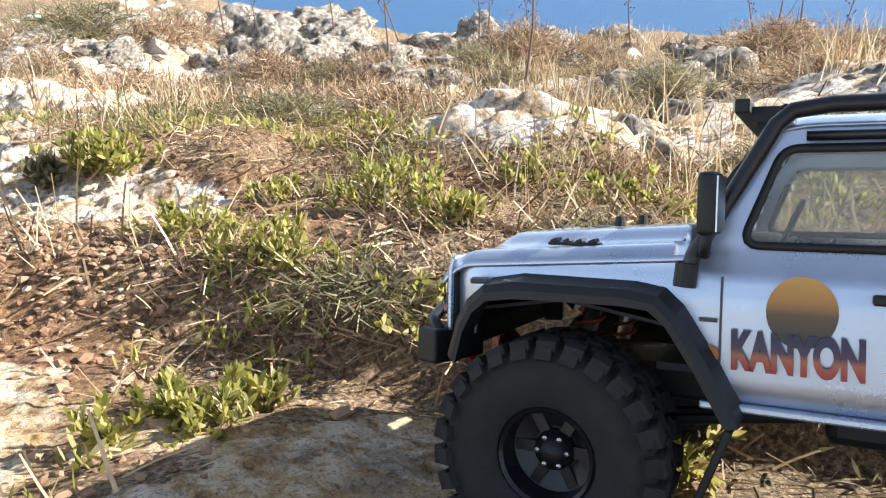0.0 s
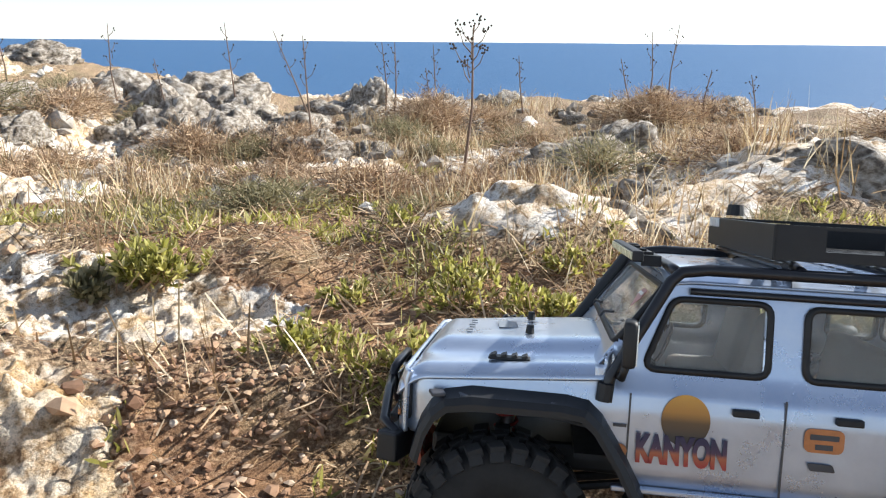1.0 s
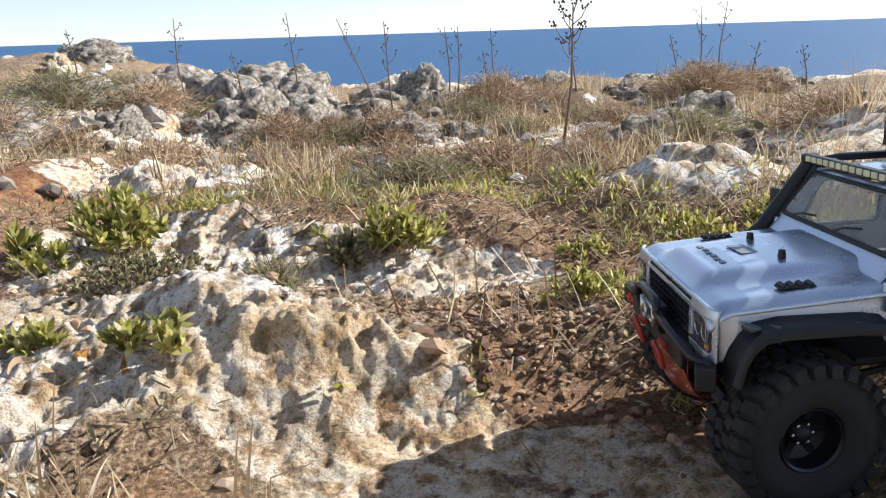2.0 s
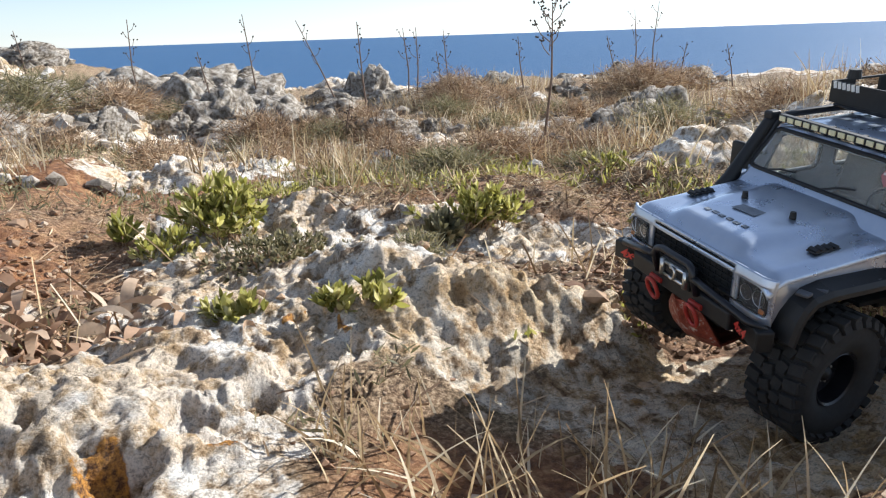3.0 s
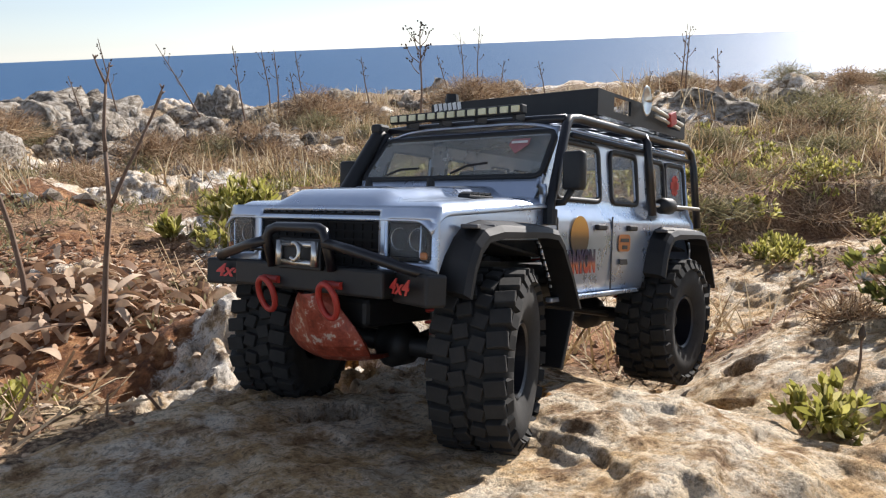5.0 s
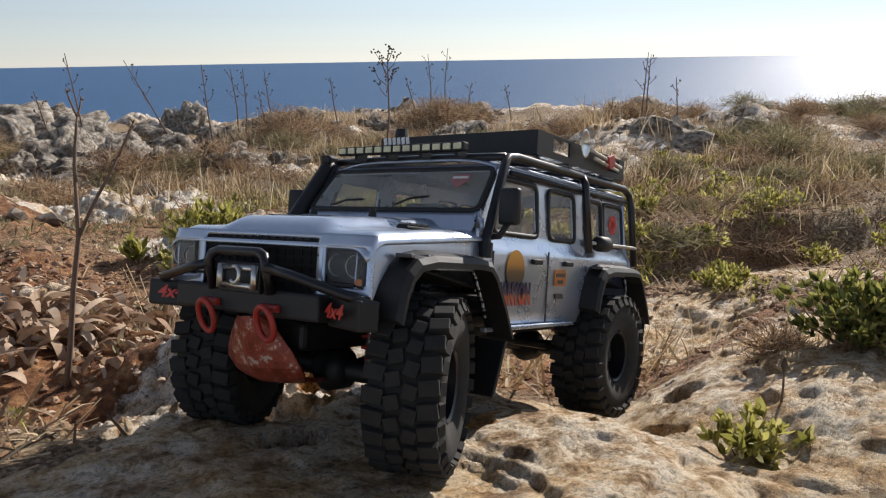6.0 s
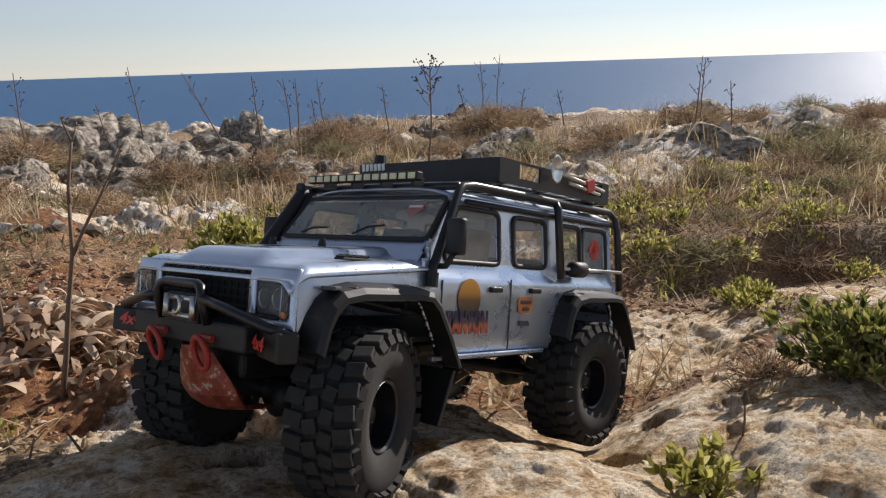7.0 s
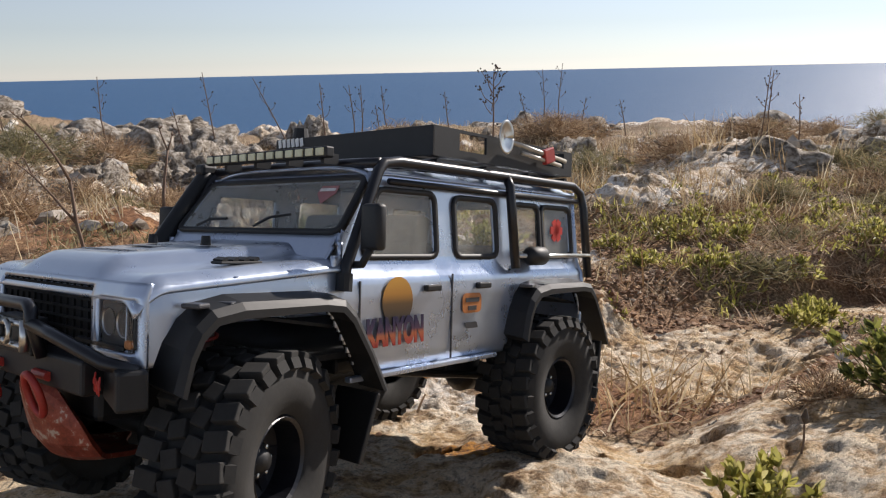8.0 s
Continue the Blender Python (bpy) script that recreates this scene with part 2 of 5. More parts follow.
LEAF = varied("fleshy green leaves", [(0.0, (0.14, 0.14, 0.03)), (0.4, (0.38, 0.36, 0.08)), (0.8, (0.58, 0.53, 0.17)), (1.0, (0.72, 0.64, 0.32))], 0.5, through=0.52)
DEEP_LEAF = varied("deep green fleshy leaves", [(0.0, (0.05, 0.065, 0.018)), (0.4, (0.17, 0.19, 0.045)), (0.8, (0.36, 0.35, 0.09)), (1.0, (0.52, 0.47, 0.16))], 0.5, through=0.45)
OLIVE = varied("dull olive leaves", [(0.0, (0.09, 0.085, 0.04)), (0.5, (0.25, 0.22, 0.11)), (1.0, (0.46, 0.40, 0.23))], 0.7, through=0.4)
CURL = varied("dead curled leaves", [(0.0, (0.22, 0.12, 0.065)), (0.5, (0.44, 0.28, 0.17)), (1.0, (0.68, 0.53, 0.38))], 0.75, through=0.2)
BARK = plain("bare grey-brown stem", (0.17, 0.11, 0.075), 0.85, 0.0, 150.0)
FLOWER = plain("faded white petals", (0.65, 0.6, 0.55), 0.7)


# ---- building helpers ----
def mesh_of(bm, name, mat, smooth=True):
    me = bpy.data.meshes.new(name)
    bmesh.ops.recalc_face_normals(bm, faces=bm.faces)
    bm.to_mesh(me)
    bm.free()
    me.materials.append(mat)
    if smooth:
        me.polygons.foreach_set("use_smooth", [True] * len(me.polygons))
    return me


def part(name, bm, mat, parent, label="", smooth=False):
    ob = new(name, mesh_of(bm, name, mat, smooth))
    ob.parent = parent
    if label:
        tagged(ob, label)
    return ob


def box(bm, x, y, z, sx, sy, sz, turn=None, bevel=0.0):
    m = Matrix.Translation((x, y, z)) @ (turn or Matrix()) @ Matrix.Diagonal((sx, sy, sz, 1))
    g = bmesh.ops.create_cube(bm, size=1, matrix=m)
    if bevel:
        edges = list({e for v in g["verts"] for e in v.link_edges})
        bmesh.ops.bevel(bm, geom=edges, offset=bevel, segments=2, affect="EDGES", profile=0.5)
    return bm


def B(*args, **kw):
    return box(bmesh.new(), *args, **kw)


def tube(bm, points, radius, sides=8, closed=False):
    """A round bar along points; radius a number or one for each point."""
    pts = [Vector(p) for p in points]
    n = len(pts)
    rings = []
    side = None
    for i, p in enumerate(pts):
        a, c = pts[(i - 1) % n] if closed or i else p, pts[(i + 1) % n] if closed or i < n - 1 else p
        d = (c - a).normalized()
        if side is None:
            side = d.orthogonal().normalized()
        side = (side - d * side.dot(d)).normalized()
        up = d.cross(side)
        r = radius[i] if isinstance(radius, (list, tuple)) else radius
        rings.append([bm.verts.new(p + (side * math.cos(k) + up * math.sin(k)) * r) for k in (2 * math.pi * j / sides for j in range(sides))])
    for i in range(n if closed else n - 1):
        a, c = rings[i], rings[(i + 1) % n]
        for j in range(sides):
            bm.faces.new((a[j], a[(j + 1) % sides], c[(j + 1) % sides], c[j]))
    if not closed:
        bm.faces.new(rings[0][::-1]), bm.faces.new(rings[-1])
    return bm


def T(points, radius, sides=8, closed=False):
    return tube(bmesh.new(), points, radius, sides, closed)


def lathe(bm, profile, steps=32, axis="y"):
    """Turns a profile of (radius, along) about the y axis."""
    rings = []
    for i in range(steps):
        a = 2 * math.pi * i / steps
        rings.append([bm.verts.new((r * math.cos(a), y, r * math.sin(a))) for r, y in profile])
    for i in range(steps):
        a, c = rings[i], rings[(i + 1) % steps]
        for j in range(len(profile) - 1):
            bm.faces.new((a[j], a[j + 1], c[j + 1], c[j]))
    return bm


def prism(bm, outline, depth, at=None):
    """A flat outline of (u, v), made solid: u along x, v along z, depth along -y."""
    at = at or Matrix()
    front = [bm.verts.new(at @ Vector((u, 0, v))) for u, v in outline]
    back = [bm.verts.new(at @ Vector((u, -depth, v))) for u, v in outline]
    bm.faces.new(front), bm.faces.new(back[::-1])
    for i in range(len(front)):
        j = (i + 1) % len(front)
        bm.faces.new((front[i], back[i], back[j], front[j]))
    return bm


def ring_strip(bm, outline, width, depth, at):
    """A frame of a given width round an outline (u, v), lying in the plane of at."""
    cx, cz = sum(u for u, v in outline) / len(outline), sum(v for u, v in outline) / len(outline)
    grown = []
    n = len(outline)
    for i, (u, v) in enumerate(outline):
        (a, b), (c, d) = outline[i - 1], outline[(i + 1) % n]
        t = Vector((c - a, d - b)).normalized()
        o = Vector((t.y, -t.x))
        if o.dot(Vector((u - cx, v - cz))) < 0:
            o = -o
        grown.append((u + o.x * width, v + o.y * width))
    rows = [[bm.verts.new(at @ Vector((u, y, v))) for u, v in line] for line, y in ((outline, -depth), (outline, depth), (grown, depth), (grown, -depth))]
    for k in range(4):
        a, c = rows[k], rows[(k + 1) % 4]
        for i in range(n):
            j = (i + 1) % n
            bm.faces.new((a[i], a[j], c[j], c[i]))
    return bm


def rounded(points, r, steps=4):
    """An outline with its corners rounded."""
    out = []
    n = len(points)
    for i in range(n):
        p, a, c = Vector(points[i]), Vector(points[i - 1]), Vector(points[(i + 1) % n])
        u, v = (a - p).normalized() * r, (c - p).normalized() * r
        for k in range(steps + 1):
            t = k / steps
            q = (p + u) * (1 - t) ** 2 + p * 2 * t * (1 - t) + (p + v) * t ** 2
            out.append((q.x, q.y))
    return out


def inside(u, v, poly):
    hit = False
    for i in range(len(poly)):
        (a, b), (c, d) = poly[i - 1], poly[i]
        if (b > v) != (d > v) and u < (c - a) * (v - b) / (d - b) + a:
            hit = not hit
    return hit


# ---- the model car ----
AXLE, TRACK, BASE, TYRE = 0.0665, 0.107, 0.162, 0.0655
BIG = TYRE / 0.061   # the wheel is drawn up for a tyre of 61 mm
SCALE = 0.9   # the model is nine tenths of the size in which it is drawn up below
W1 = [(0.0655, 0.188), (0.049, 0.233), (-0.011, 0.233), (-0.011, 0.188)]
W2 = [(-0.039, 0.188), (-0.039, 0.232), (-0.092, 0.232), (-0.092, 0.188)]
W3 = [(-0.124, 0.188), (-0.124, 0.231), (-0.162, 0.231), (-0.162, 0.188)]
W4 = [(-0.171, 0.188), (-0.171, 0.231), (-0.220, 0.231), (-0.220, 0.188)]
ARCHES = [[(c + 0.063, 0.09), (c + 0.048, 0.1515), (c - 0.058, 0.1515), (c - 0.100, 0.09)] for c in (BASE, -BASE)]


def side_y(x, z):
    y = float(np.interp(z, [0.1, 0.115, 0.158, 0.17, 0.177, 0.184, 0.247], [0.104, 0.108, 0.1095, 0.1085, 0.1045, 0.102, 0.0955]))
    if x > 0.09:
        y = max(y, 0.108)
    return y - 0.010 * (max(0.0, x - 0.208) / 0.027) ** 2 - 0.004 * (max(0.0, -0.225 - x) / 0.012) ** 2


def sheet(place, us, vs, keep, thick):
    """A thin shell over a grid, without the cells that keep() refuses."""
    bm = bmesh.new()
    grid = [[None] * len(vs) for _ in us]
    for i in range(len(us) - 1):
        for j in range(len(vs) - 1):
            if not keep((us[i] + us[i + 1]) / 2, (vs[j] + vs[j + 1]) / 2):
                continue
            for a, b in ((i, j), (i + 1, j), (i + 1, j + 1), (i, j + 1)):
                if grid[a][b] is None:
                    grid[a][b] = bm.verts.new(place(us[a], vs[b]))
            bm.faces.new((grid[i][j], grid[i + 1][j], grid[i + 1][j + 1], grid[i][j + 1]))
    bmesh.ops.recalc_face_normals(bm, faces=bm.faces)
    bmesh.ops.solidify(bm, geom=list(bm.faces), thickness=thick)
    return bm


def steps(a, b, n):
    return [a + (b - a) * i / n for i in range(n + 1)]


def hood_z(x, y):
    z = 0.176 + 0.010 * (0.235 - x) / 0.135
    z += 0.009 / (1 + math.exp((abs(y) - 0.062 + 0.12 * max(0, x - 0.15)) / 0.004)) * min(1, max(0, (0.232 - x) / 0.02))
    z -= 0.012 * max(0, (x - 0.217) / 0.02) ** 2
    return z - 0.008 * max(0, (abs(y) - 0.096) / 0.014) ** 2


def lettering(name, text, m, width, height, mat, parent, label, slant=0.0, heavy=0.0):
    cu = bpy.data.curves.new(name, "FONT")
    cu.body, cu.align_x, cu.align_y, cu.size, cu.extrude, cu.shear, cu.offset = text, "CENTER", "CENTER", 0.02, 0.0003, slant, heavy
    cu.materials.append(mat)
    ob = new(name, cu)
    bpy.context.view_layer.update()
    ob.parent = parent
    ob.matrix_basis = m @ Matrix.Diagonal((width / ob.dimensions.x, height / ob.dimensions.y, 1, 1))
    return tagged(ob, label)


def window(car, poly, sign, name):
    """A side window: pane, and the rubber gasket round it."""
    tilt = math.atan2(0.0055, 0.063)
    y0 = side_y(0, 0.21)
    at = Matrix.Translation((0, sign * y0, 0.21)) @ Matrix.Rotation(sign * tilt, 4, "X") @ Matrix.Translation((0, 0, -0.21))
    out = rounded(poly, 0.006)
    pane = part(name, prism(bmesh.new(), out, 0.0012, at), GLASS, car, "smoked clear plastic side window")
    pane.visible_shadow = False
    part("gasket", ring_strip(bmesh.new(), rounded(poly, 0.006), 0.0042, 0.0022, at), BLACK, pane, "black rubber gasket", True)


def wheel_meshes():
    bm = lathe(bmesh.new(), [(0.0255, -0.017), (0.0275, -0.0215), (0.042, -0.0255), (0.053, -0.0235), (0.0565, -0.020), (0.0575, 0.0), (0.0565, 0.020), (0.053, 0.0235), (0.042, 0.0255), (0.0275, 0.0215), (0.0255, 0.017)], 56)
    tyre = mesh_of(bm, "tyre", RUBBER, True)
    bm = bmesh.new()
    lugs = 26
    for i in range(lugs):
        for s in (-1, 1):
            a = 2 * math.pi * (i + (0.5 if s > 0 else 0)) / lugs
            turn = Matrix.Rotation(-a, 4, "Y")
            box(bm, 0, 0, 0, 0.0058, 0.0134, 0.0100, turn @ Matrix.Translation((0.0585, s * 0.0180, 0)) @ Matrix.Rotation(s * 0.14, 4, "X"), 0.0007)
            box(bm, 0, 0, 0, 0.0062, 0.0042, 0.0084, turn @ Matrix.Translation((0.0545, s * 0.0245, 0)) @ Matrix.Rotation(-s * 0.45, 4, "Z"))
            box(bm, 0, 0, 0, 0.0054, 0.0096, 0.0096, turn @ Matrix.Rotation(0.06, 4, "Y") @ Matrix.Translation((0.0583, s * 0.0057, 0)) @ Matrix.Rotation(-s * 0.24, 4, "X"), 0.0007)
    tread = mesh_of(bm, "tread", RUBBER, False)
    bm = lathe(bmesh.new(), [(0.0265, -0.018), (0.0265, 0.019), (0.0250, 0.0205), (0.0232, 0.019), (0.0225, 0.004), (0.012, 0.001), (0.009, 0.001)], 40)
    for i in range(6):
        a = 2 * math.pi * i / 6
        box(bm, 0, 0, 0, 0.012, 0.003, 0.006, Matrix.Rotation(a, 4, "Y") @ Matrix.Translation((0.0158, 0.0025, 0)))
    rim = mesh_of(bm, "rim", TUBE, False)
    bm = lathe(bmesh.new(), [(0.0001, 0.012), (0.005, 0.0115), (0.0065, 0.009), (0.0105, 0.006), (0.011, 0.001), (0.0001, 0.001)], 24)
    hub = mesh_of(bm, "hub", BLACK, True)
    bolt = mesh_of(lathe(bmesh.new(), [(0.0001, 0.0095), (0.0014, 0.009), (0.0015, 0.004)], 6), "bolt", CHROME, False)
    return tyre, tread, rim, hub, bolt


def wheel(car, meshes, x, s):
    w = new("wheel")
    w.parent = car
    flip = Matrix.Rotation(math.pi if s < 0 else 0, 4, "Z")
    for name, me in zip(("tyre", "tread", "rim", "hub"), meshes):
        ob = new(name, me)
        ob.parent, ob.matrix_basis = w, flip
        if name == "tread":
            tagged(ob, "blocky worn tread", kind="stuff")
    for i in range(6):
        ob = new("bolt", meshes[4])
        ob.parent = w
        ob.matrix_basis = flip @ Matrix.Rotation(2 * math.pi * i / 6, 4, "Y") @ Matrix.Translation((0.008, 0, 0))
    for child in w.children:
        child.matrix_basis = Matrix.Scale(BIG, 4) @ child.matrix_basis
    w.matrix_basis = pose(x, s * TRACK, AXLE)
    return tagged(w, "chunky black off-road tyre on a black rim")


def flare(car, c, s):
    line = [(c + 0.058, 0.116), (c + 0.053, 0.136), (c + 0.047, 0.148), (c + 0.038, 0.156), (c + 0.020, 0.159), (c - 0.040, 0.159), (c - 0.055, 0.157), (c - 0.064, 0.149), (c - 0.080, 0.124), (c - 0.094, 0.098)]
    bm = bmesh.new()
    for y0, y1, drop in ((0.104, 0.1295, 0.0),):
        rows = []
        for k, (x, z) in enumerate(line):
            cx, cz = c, 0.09
            d = Vector((x - cx, z - cz)).normalized() * 0.006
            rows.append([bm.verts.new(p) for p in ((x, s * y0, z), (x + d.x, s * y0, z + d.y + 0.002), (x + d.x * 0.6, s * (y1 - 0.003), z + d.y * 0.6), (x, s * y1, z - 0.001), (x - d.x * 0.5, s * y1, z - d.y), (x - d.x * 0.3, s * y0, z - d.y * 0.3))])
        for a, b in zip(rows, rows[1:]):
            for j in range(6):
                bm.faces.new((a[j], a[(j + 1) % 6], b[(j + 1) % 6], b[j]))
        bm.faces.new(rows[0]), bm.faces.new(rows[-1][::-1])
    fl = part("wheel_arch_flare", bm, BLACK, car, "matte black bolted wheel arch flare")
    for k in (-0.035, -0.005, 0.025, 0.045):
        part("slot", B(c + k, s * 0.119, 0.1612, 0.010, 0.012, 0.003, Matrix.Rotation(0.35, 4, "Z"), 0.001), GREY_PRINT, fl)


def model_car():
    car = new("model_car")
    car.scale = (SCALE, SCALE, SCALE)
    tagged(car, "silver radio-controlled scale model off-road car on rocky ground", "toy car")
    xs, zs = steps(-0.237, 0.235, 158), steps(0.104, 0.247, 48)

    def keep(x, z):
        if z > 0.186 and x > 0.098 - (z - 0.186) * 0.72:
            return False
        if x > 0.1 and z > hood_z(x, 0.1085):
            return False
        return not any(inside(x, z, p) for p in (W1, W2, W3, W4, *ARCHES)) and not (x > 0.2 and z < 0.127)

    for s in (1, -1):
        part("side_panel", sheet(lambda x, z: (x, s * side_y(x, z), z), xs, zs, keep, 0.002), PAINT, car, "dusty silver metallic side panel", True)
        for i, w in enumerate((W1, W2, W3, W4)):
            window(car, w, s, "side_window")
        for c in (BASE, -BASE):
            flare(car, c, s)
            box_in = sheet(lambda x, a: (x, s * (0.045 + 0.055 * a), 0.152 - 0.01 * abs(x - c) / 0.06), steps(c - 0.075, c + 0.075, 6), steps(0, 1, 3), lambda u, v: True, 0.002)
            part("wheel_well", box_in, DARK, car, "black plastic wheel well")
        for x in (0.001, -0.064):
            part("door_handle", B(x, s * 0.111, 0.163, 0.017, 0.005, 0.005, bevel=0.0012), BLACK, car, "small black door handle")
        part("sill", B(0.0, s * 0.1085, 0.1035, 0.17, 0.006, 0.004, bevel=0.001), PAINT, car, "bare silver sill edge")
        mud = B(0.077, s * 0.103, 0.072, 0.004, 0.040, 0.048, Matrix.Rotation(-0.35, 4, "Y"), 0.001)
        part("mud_flap", mud, BLACK, car, "black rubber mud flap")
        part("mud_flap", B(-0.238, s * 0.105, 0.075, 0.004, 0.046, 0.055, Matrix.Rotation(-0.15, 4, "Y"), 0.001), BLACK, car, "black rubber mud flap")
        vent = part("fender_vent", B(0.160, s * 0.088, hood_z(0.16, 0.088) + 0.0012, 0.030, 0.011, 0.002, bevel=0.0008), BLACK, car, "black louvred fender vent")
        for k in range(4):
            part("louvre", B(0.149 + 0.0075 * k, s * 0.088, hood_z(0.16, 0.088) + 0.003, 0.004, 0.010, 0.002, Matrix.Rotation(0.4, 4, "Y")), BLACK, vent)
        part("door_seam", B(-0.0245, s * 0.1094, 0.14, 0.0012, 0.0012, 0.066), GREY_PRINT, car)
        part("door_seam", B(0.076, s * 0.1094, 0.14, 0.0012, 0.0012, 0.060), GREY_PRINT, car)
    # bonnet, front, roof, rear
    part("bonnet", sheet(lambda x, y: (x, y, hood_z(x, y)), steps(0.090, 0.237, 46), steps(-0.1105, 0.1105, 66), lambda u, v: True, 0.002), PAINT, car, "silver bonnet with a raised middle", True)

    def front_keep(y, z):
        return not (abs(y) < 0.063 and z < 0.169) and not (0.0705 < abs(y) < 0.1075 and 0.1365 < z < 0.164)

    front = sheet(lambda y, z: (0.2365 - 0.010 * (max(0, abs(y) - 0.096) / 0.02) ** 2 - 0.003 * max(0, (z - 0.165) / 0.01), y, z), steps(-0.1115, 0.1115, 88), steps(0.129, 0.1735, 24), front_keep, 0.003)
    part("front_panel", front, PAINT, car, "silver front panel", True)
    grille = part("grille", B(0.231, 0, 0.1495, 0.004, 0.128, 0.044), GRILLE, car, "black mesh radiator grille")
    for k in range(7):
        part("grille_bar", B(0.2338, 0, 0.1315 + 0.006 * k, 0.002, 0.125, 0.0016), GRILLE, grille)
    for k in range(13):
        part("grille_bar", B(0.2335, -0.054 + 0.009 * k, 0.1495, 0.0015, 0.0010, 0.042), GRILLE, grille)
    for s in (1, -1):
        lamp = part("headlight", B(0.2305, s * 0.0893, 0.1502, 0.008, 0.0375, 0.028, bevel=0.003), BLACK, car, "twin-lens headlight in a black bezel")
        for y, z in ((0.0812, 0.1515), (0.0972, 0.1515)):
            bowl = lathe(bmesh.new(), [(0.0001, -0.006), (0.003, -0.0055), (0.0070, -0.001), (0.0076, 0.0)], 20)
            bmesh.ops.transform(bowl, matrix=Matrix.Translation((0.2352, s * y, z)) @ Matrix.Rotation(-math.pi / 2, 4, "Z"), verts=bowl.verts)
            part("reflector", bowl, CHROME, lamp, "round chrome reflector", True)
        part("indicator", B(0.235, s * 0.1025, 0.141, 0.003, 0.006, 0.005, bevel=0.0015), ORANGE, lamp, "small amber indicator")
        cover = part("lens", B(0.2372, s * 0.0893, 0.1502, 0.0012, 0.036, 0.0265, Matrix.Rotation(s * 0.1, 4, "Z"), 0.0004), LENS, lamp, "clear lamp cover")
        cover.visible_shadow = False

    def roof_z(x, y):
        rib = 0.0012 * math.cos(y * 330) * (1 if x < -0.03 and abs(y) < 0.085 else 0)
        return 0.247 + 0.009 * (1 - (abs(y) / 0.0965) ** 5) + rib - 0.004 * max(0, (x - 0.035) / 0.022) ** 2

    part("roof", sheet(lambda x, y: (x, y, roof_z(x, y)), steps(-0.238, 0.056, 40), steps(-0.0965, 0.0965, 72), lambda u, v: True, 0.002), PAINT, car, "silver ribbed roof", True)
    part("rear_panel", sheet(lambda y, z: (-0.2375, y * side_y(0, z) / 0.1095, z), steps(-0.1085, 0.1085, 54), steps(0.104, 0.25, 36), lambda y, z: not (abs(y) < 0.07 and 0.19 < z < 0.233), 0.002), PAINT, car, "silver tailgate", True)
    # windscreen
    lean = math.atan2(0.047, 0.062)
    ws = Matrix.Translation((0.0765, 0, 0.2165)) @ Matrix.Rotation(math.pi / 2, 4, "Z") @ Matrix.Rotation(-lean, 4, "X")
    glass = rounded([(-0.097, -0.016), (-0.0935, 0.030), (0.0935, 0.030), (0.097, -0.016)], 0.006)
    fr = part("windscreen_frame", sheet(lambda u, v: ws @ Vector((u, 0, v)), steps(-0.101, 0.101, 80), steps(-0.041, 0.039, 34), lambda u, v: abs(u) < 0.1005 - (v + 0.041) * 0.06 and not inside(u, v, [(-0.096, -0.015), (-0.0925, 0.029), (0.0925, 0.029), (0.096, -0.015)]), 0.002), PAINT, car, "silver windscreen frame", True)
    pane = part("windscreen", prism(bmesh.new(), glass, 0.0012, ws), GLASS, car, "clear flat windscreen")
    pane.visible_shadow = False
    part("gasket", ring_strip(bmesh.new(), glass, 0.004, 0.0025, ws), BLACK, pane, "", True)
    for u, tip in ((0.045, -0.012), (-0.03, -0.016)):
        a, b = ws @ Vector((u - 0.035, -0.006, -0.017)), ws @ Vector((u, -0.006, tip + 0.006))
        part("wiper", T([a, (a + b) / 2 + Vector((0.002, 0, 0.002)), b], 0.0011, 6), BLACK, pane, "thin black wiper")
    badge = ws @ Matrix.Translation((0.066, -0.003, 0.015))
    st = part("windscreen_sticker", prism(bmesh.new(), [(-0.009, 0.008), (-0.010, 0.001), (0, -0.009), (0.010, 0.001), (0.009, 0.008)], 0.0004, badge), PINK_PRINT, pane, "small faded red shield sticker")
    part("bar", prism(bmesh.new(), [(-0.008, 0.005), (-0.008, 0.0025), (0.008, 0.0025), (0.008, 0.005)], 0.0004, ws @ Matrix.Translation((0.066, -0.0037, 0.015))), WHITE, st)
    for y in (-0.03, 0.03):
        part("bonnet_hinge", B(0.104, y, 0.191, 0.012, 0.010, 0.004, bevel=0.001), BLACK, car)
    # Dark strip stands for the shade on the painted scuttle.
    part("scuttle_shade", B(0.109, 0.0, 0.1905, 0.010, 0.09, 0.003, bevel=0.001), DARK, car, "dark strip standing for shade on the scuttle below the windscreen")
    for y in (0.034, -0.034):
        part("body_clip", T([(0.147, y, 0.192), (0.147, y, 0.1985)], [0.0036, 0.0028], 10), BLACK, car, "black body post clip")
    # bonnet print: letters that cannot be read, as bars
    for k in range(6):
        part("bonnet_print", B(0.196 - 0.001 * (k % 2), -0.03 + 0.011 * k, hood_z(0.196, 0.02) + 0.0005, 0.005, 0.007, 0.0006), FAINT_PRINT, car)
    part("bonnet_print", B(0.166, -0.005, hood_z(0.166, 0.0) + 0.0005, 0.016, 0.030, 0.0006, Matrix.Rotation(0.1, 4, "Z")), FAINT_PRINT, car, "faded grey print on the bonnet")
    # cabin
    cab = part("cabin_floor", B(-0.06, 0, 0.118, 0.34, 0.19, 0.004), DARK, car)
    part("dashboard", B(0.075, 0, 0.176, 0.04, 0.185, 0.022, bevel=0.006), DARK, cab)
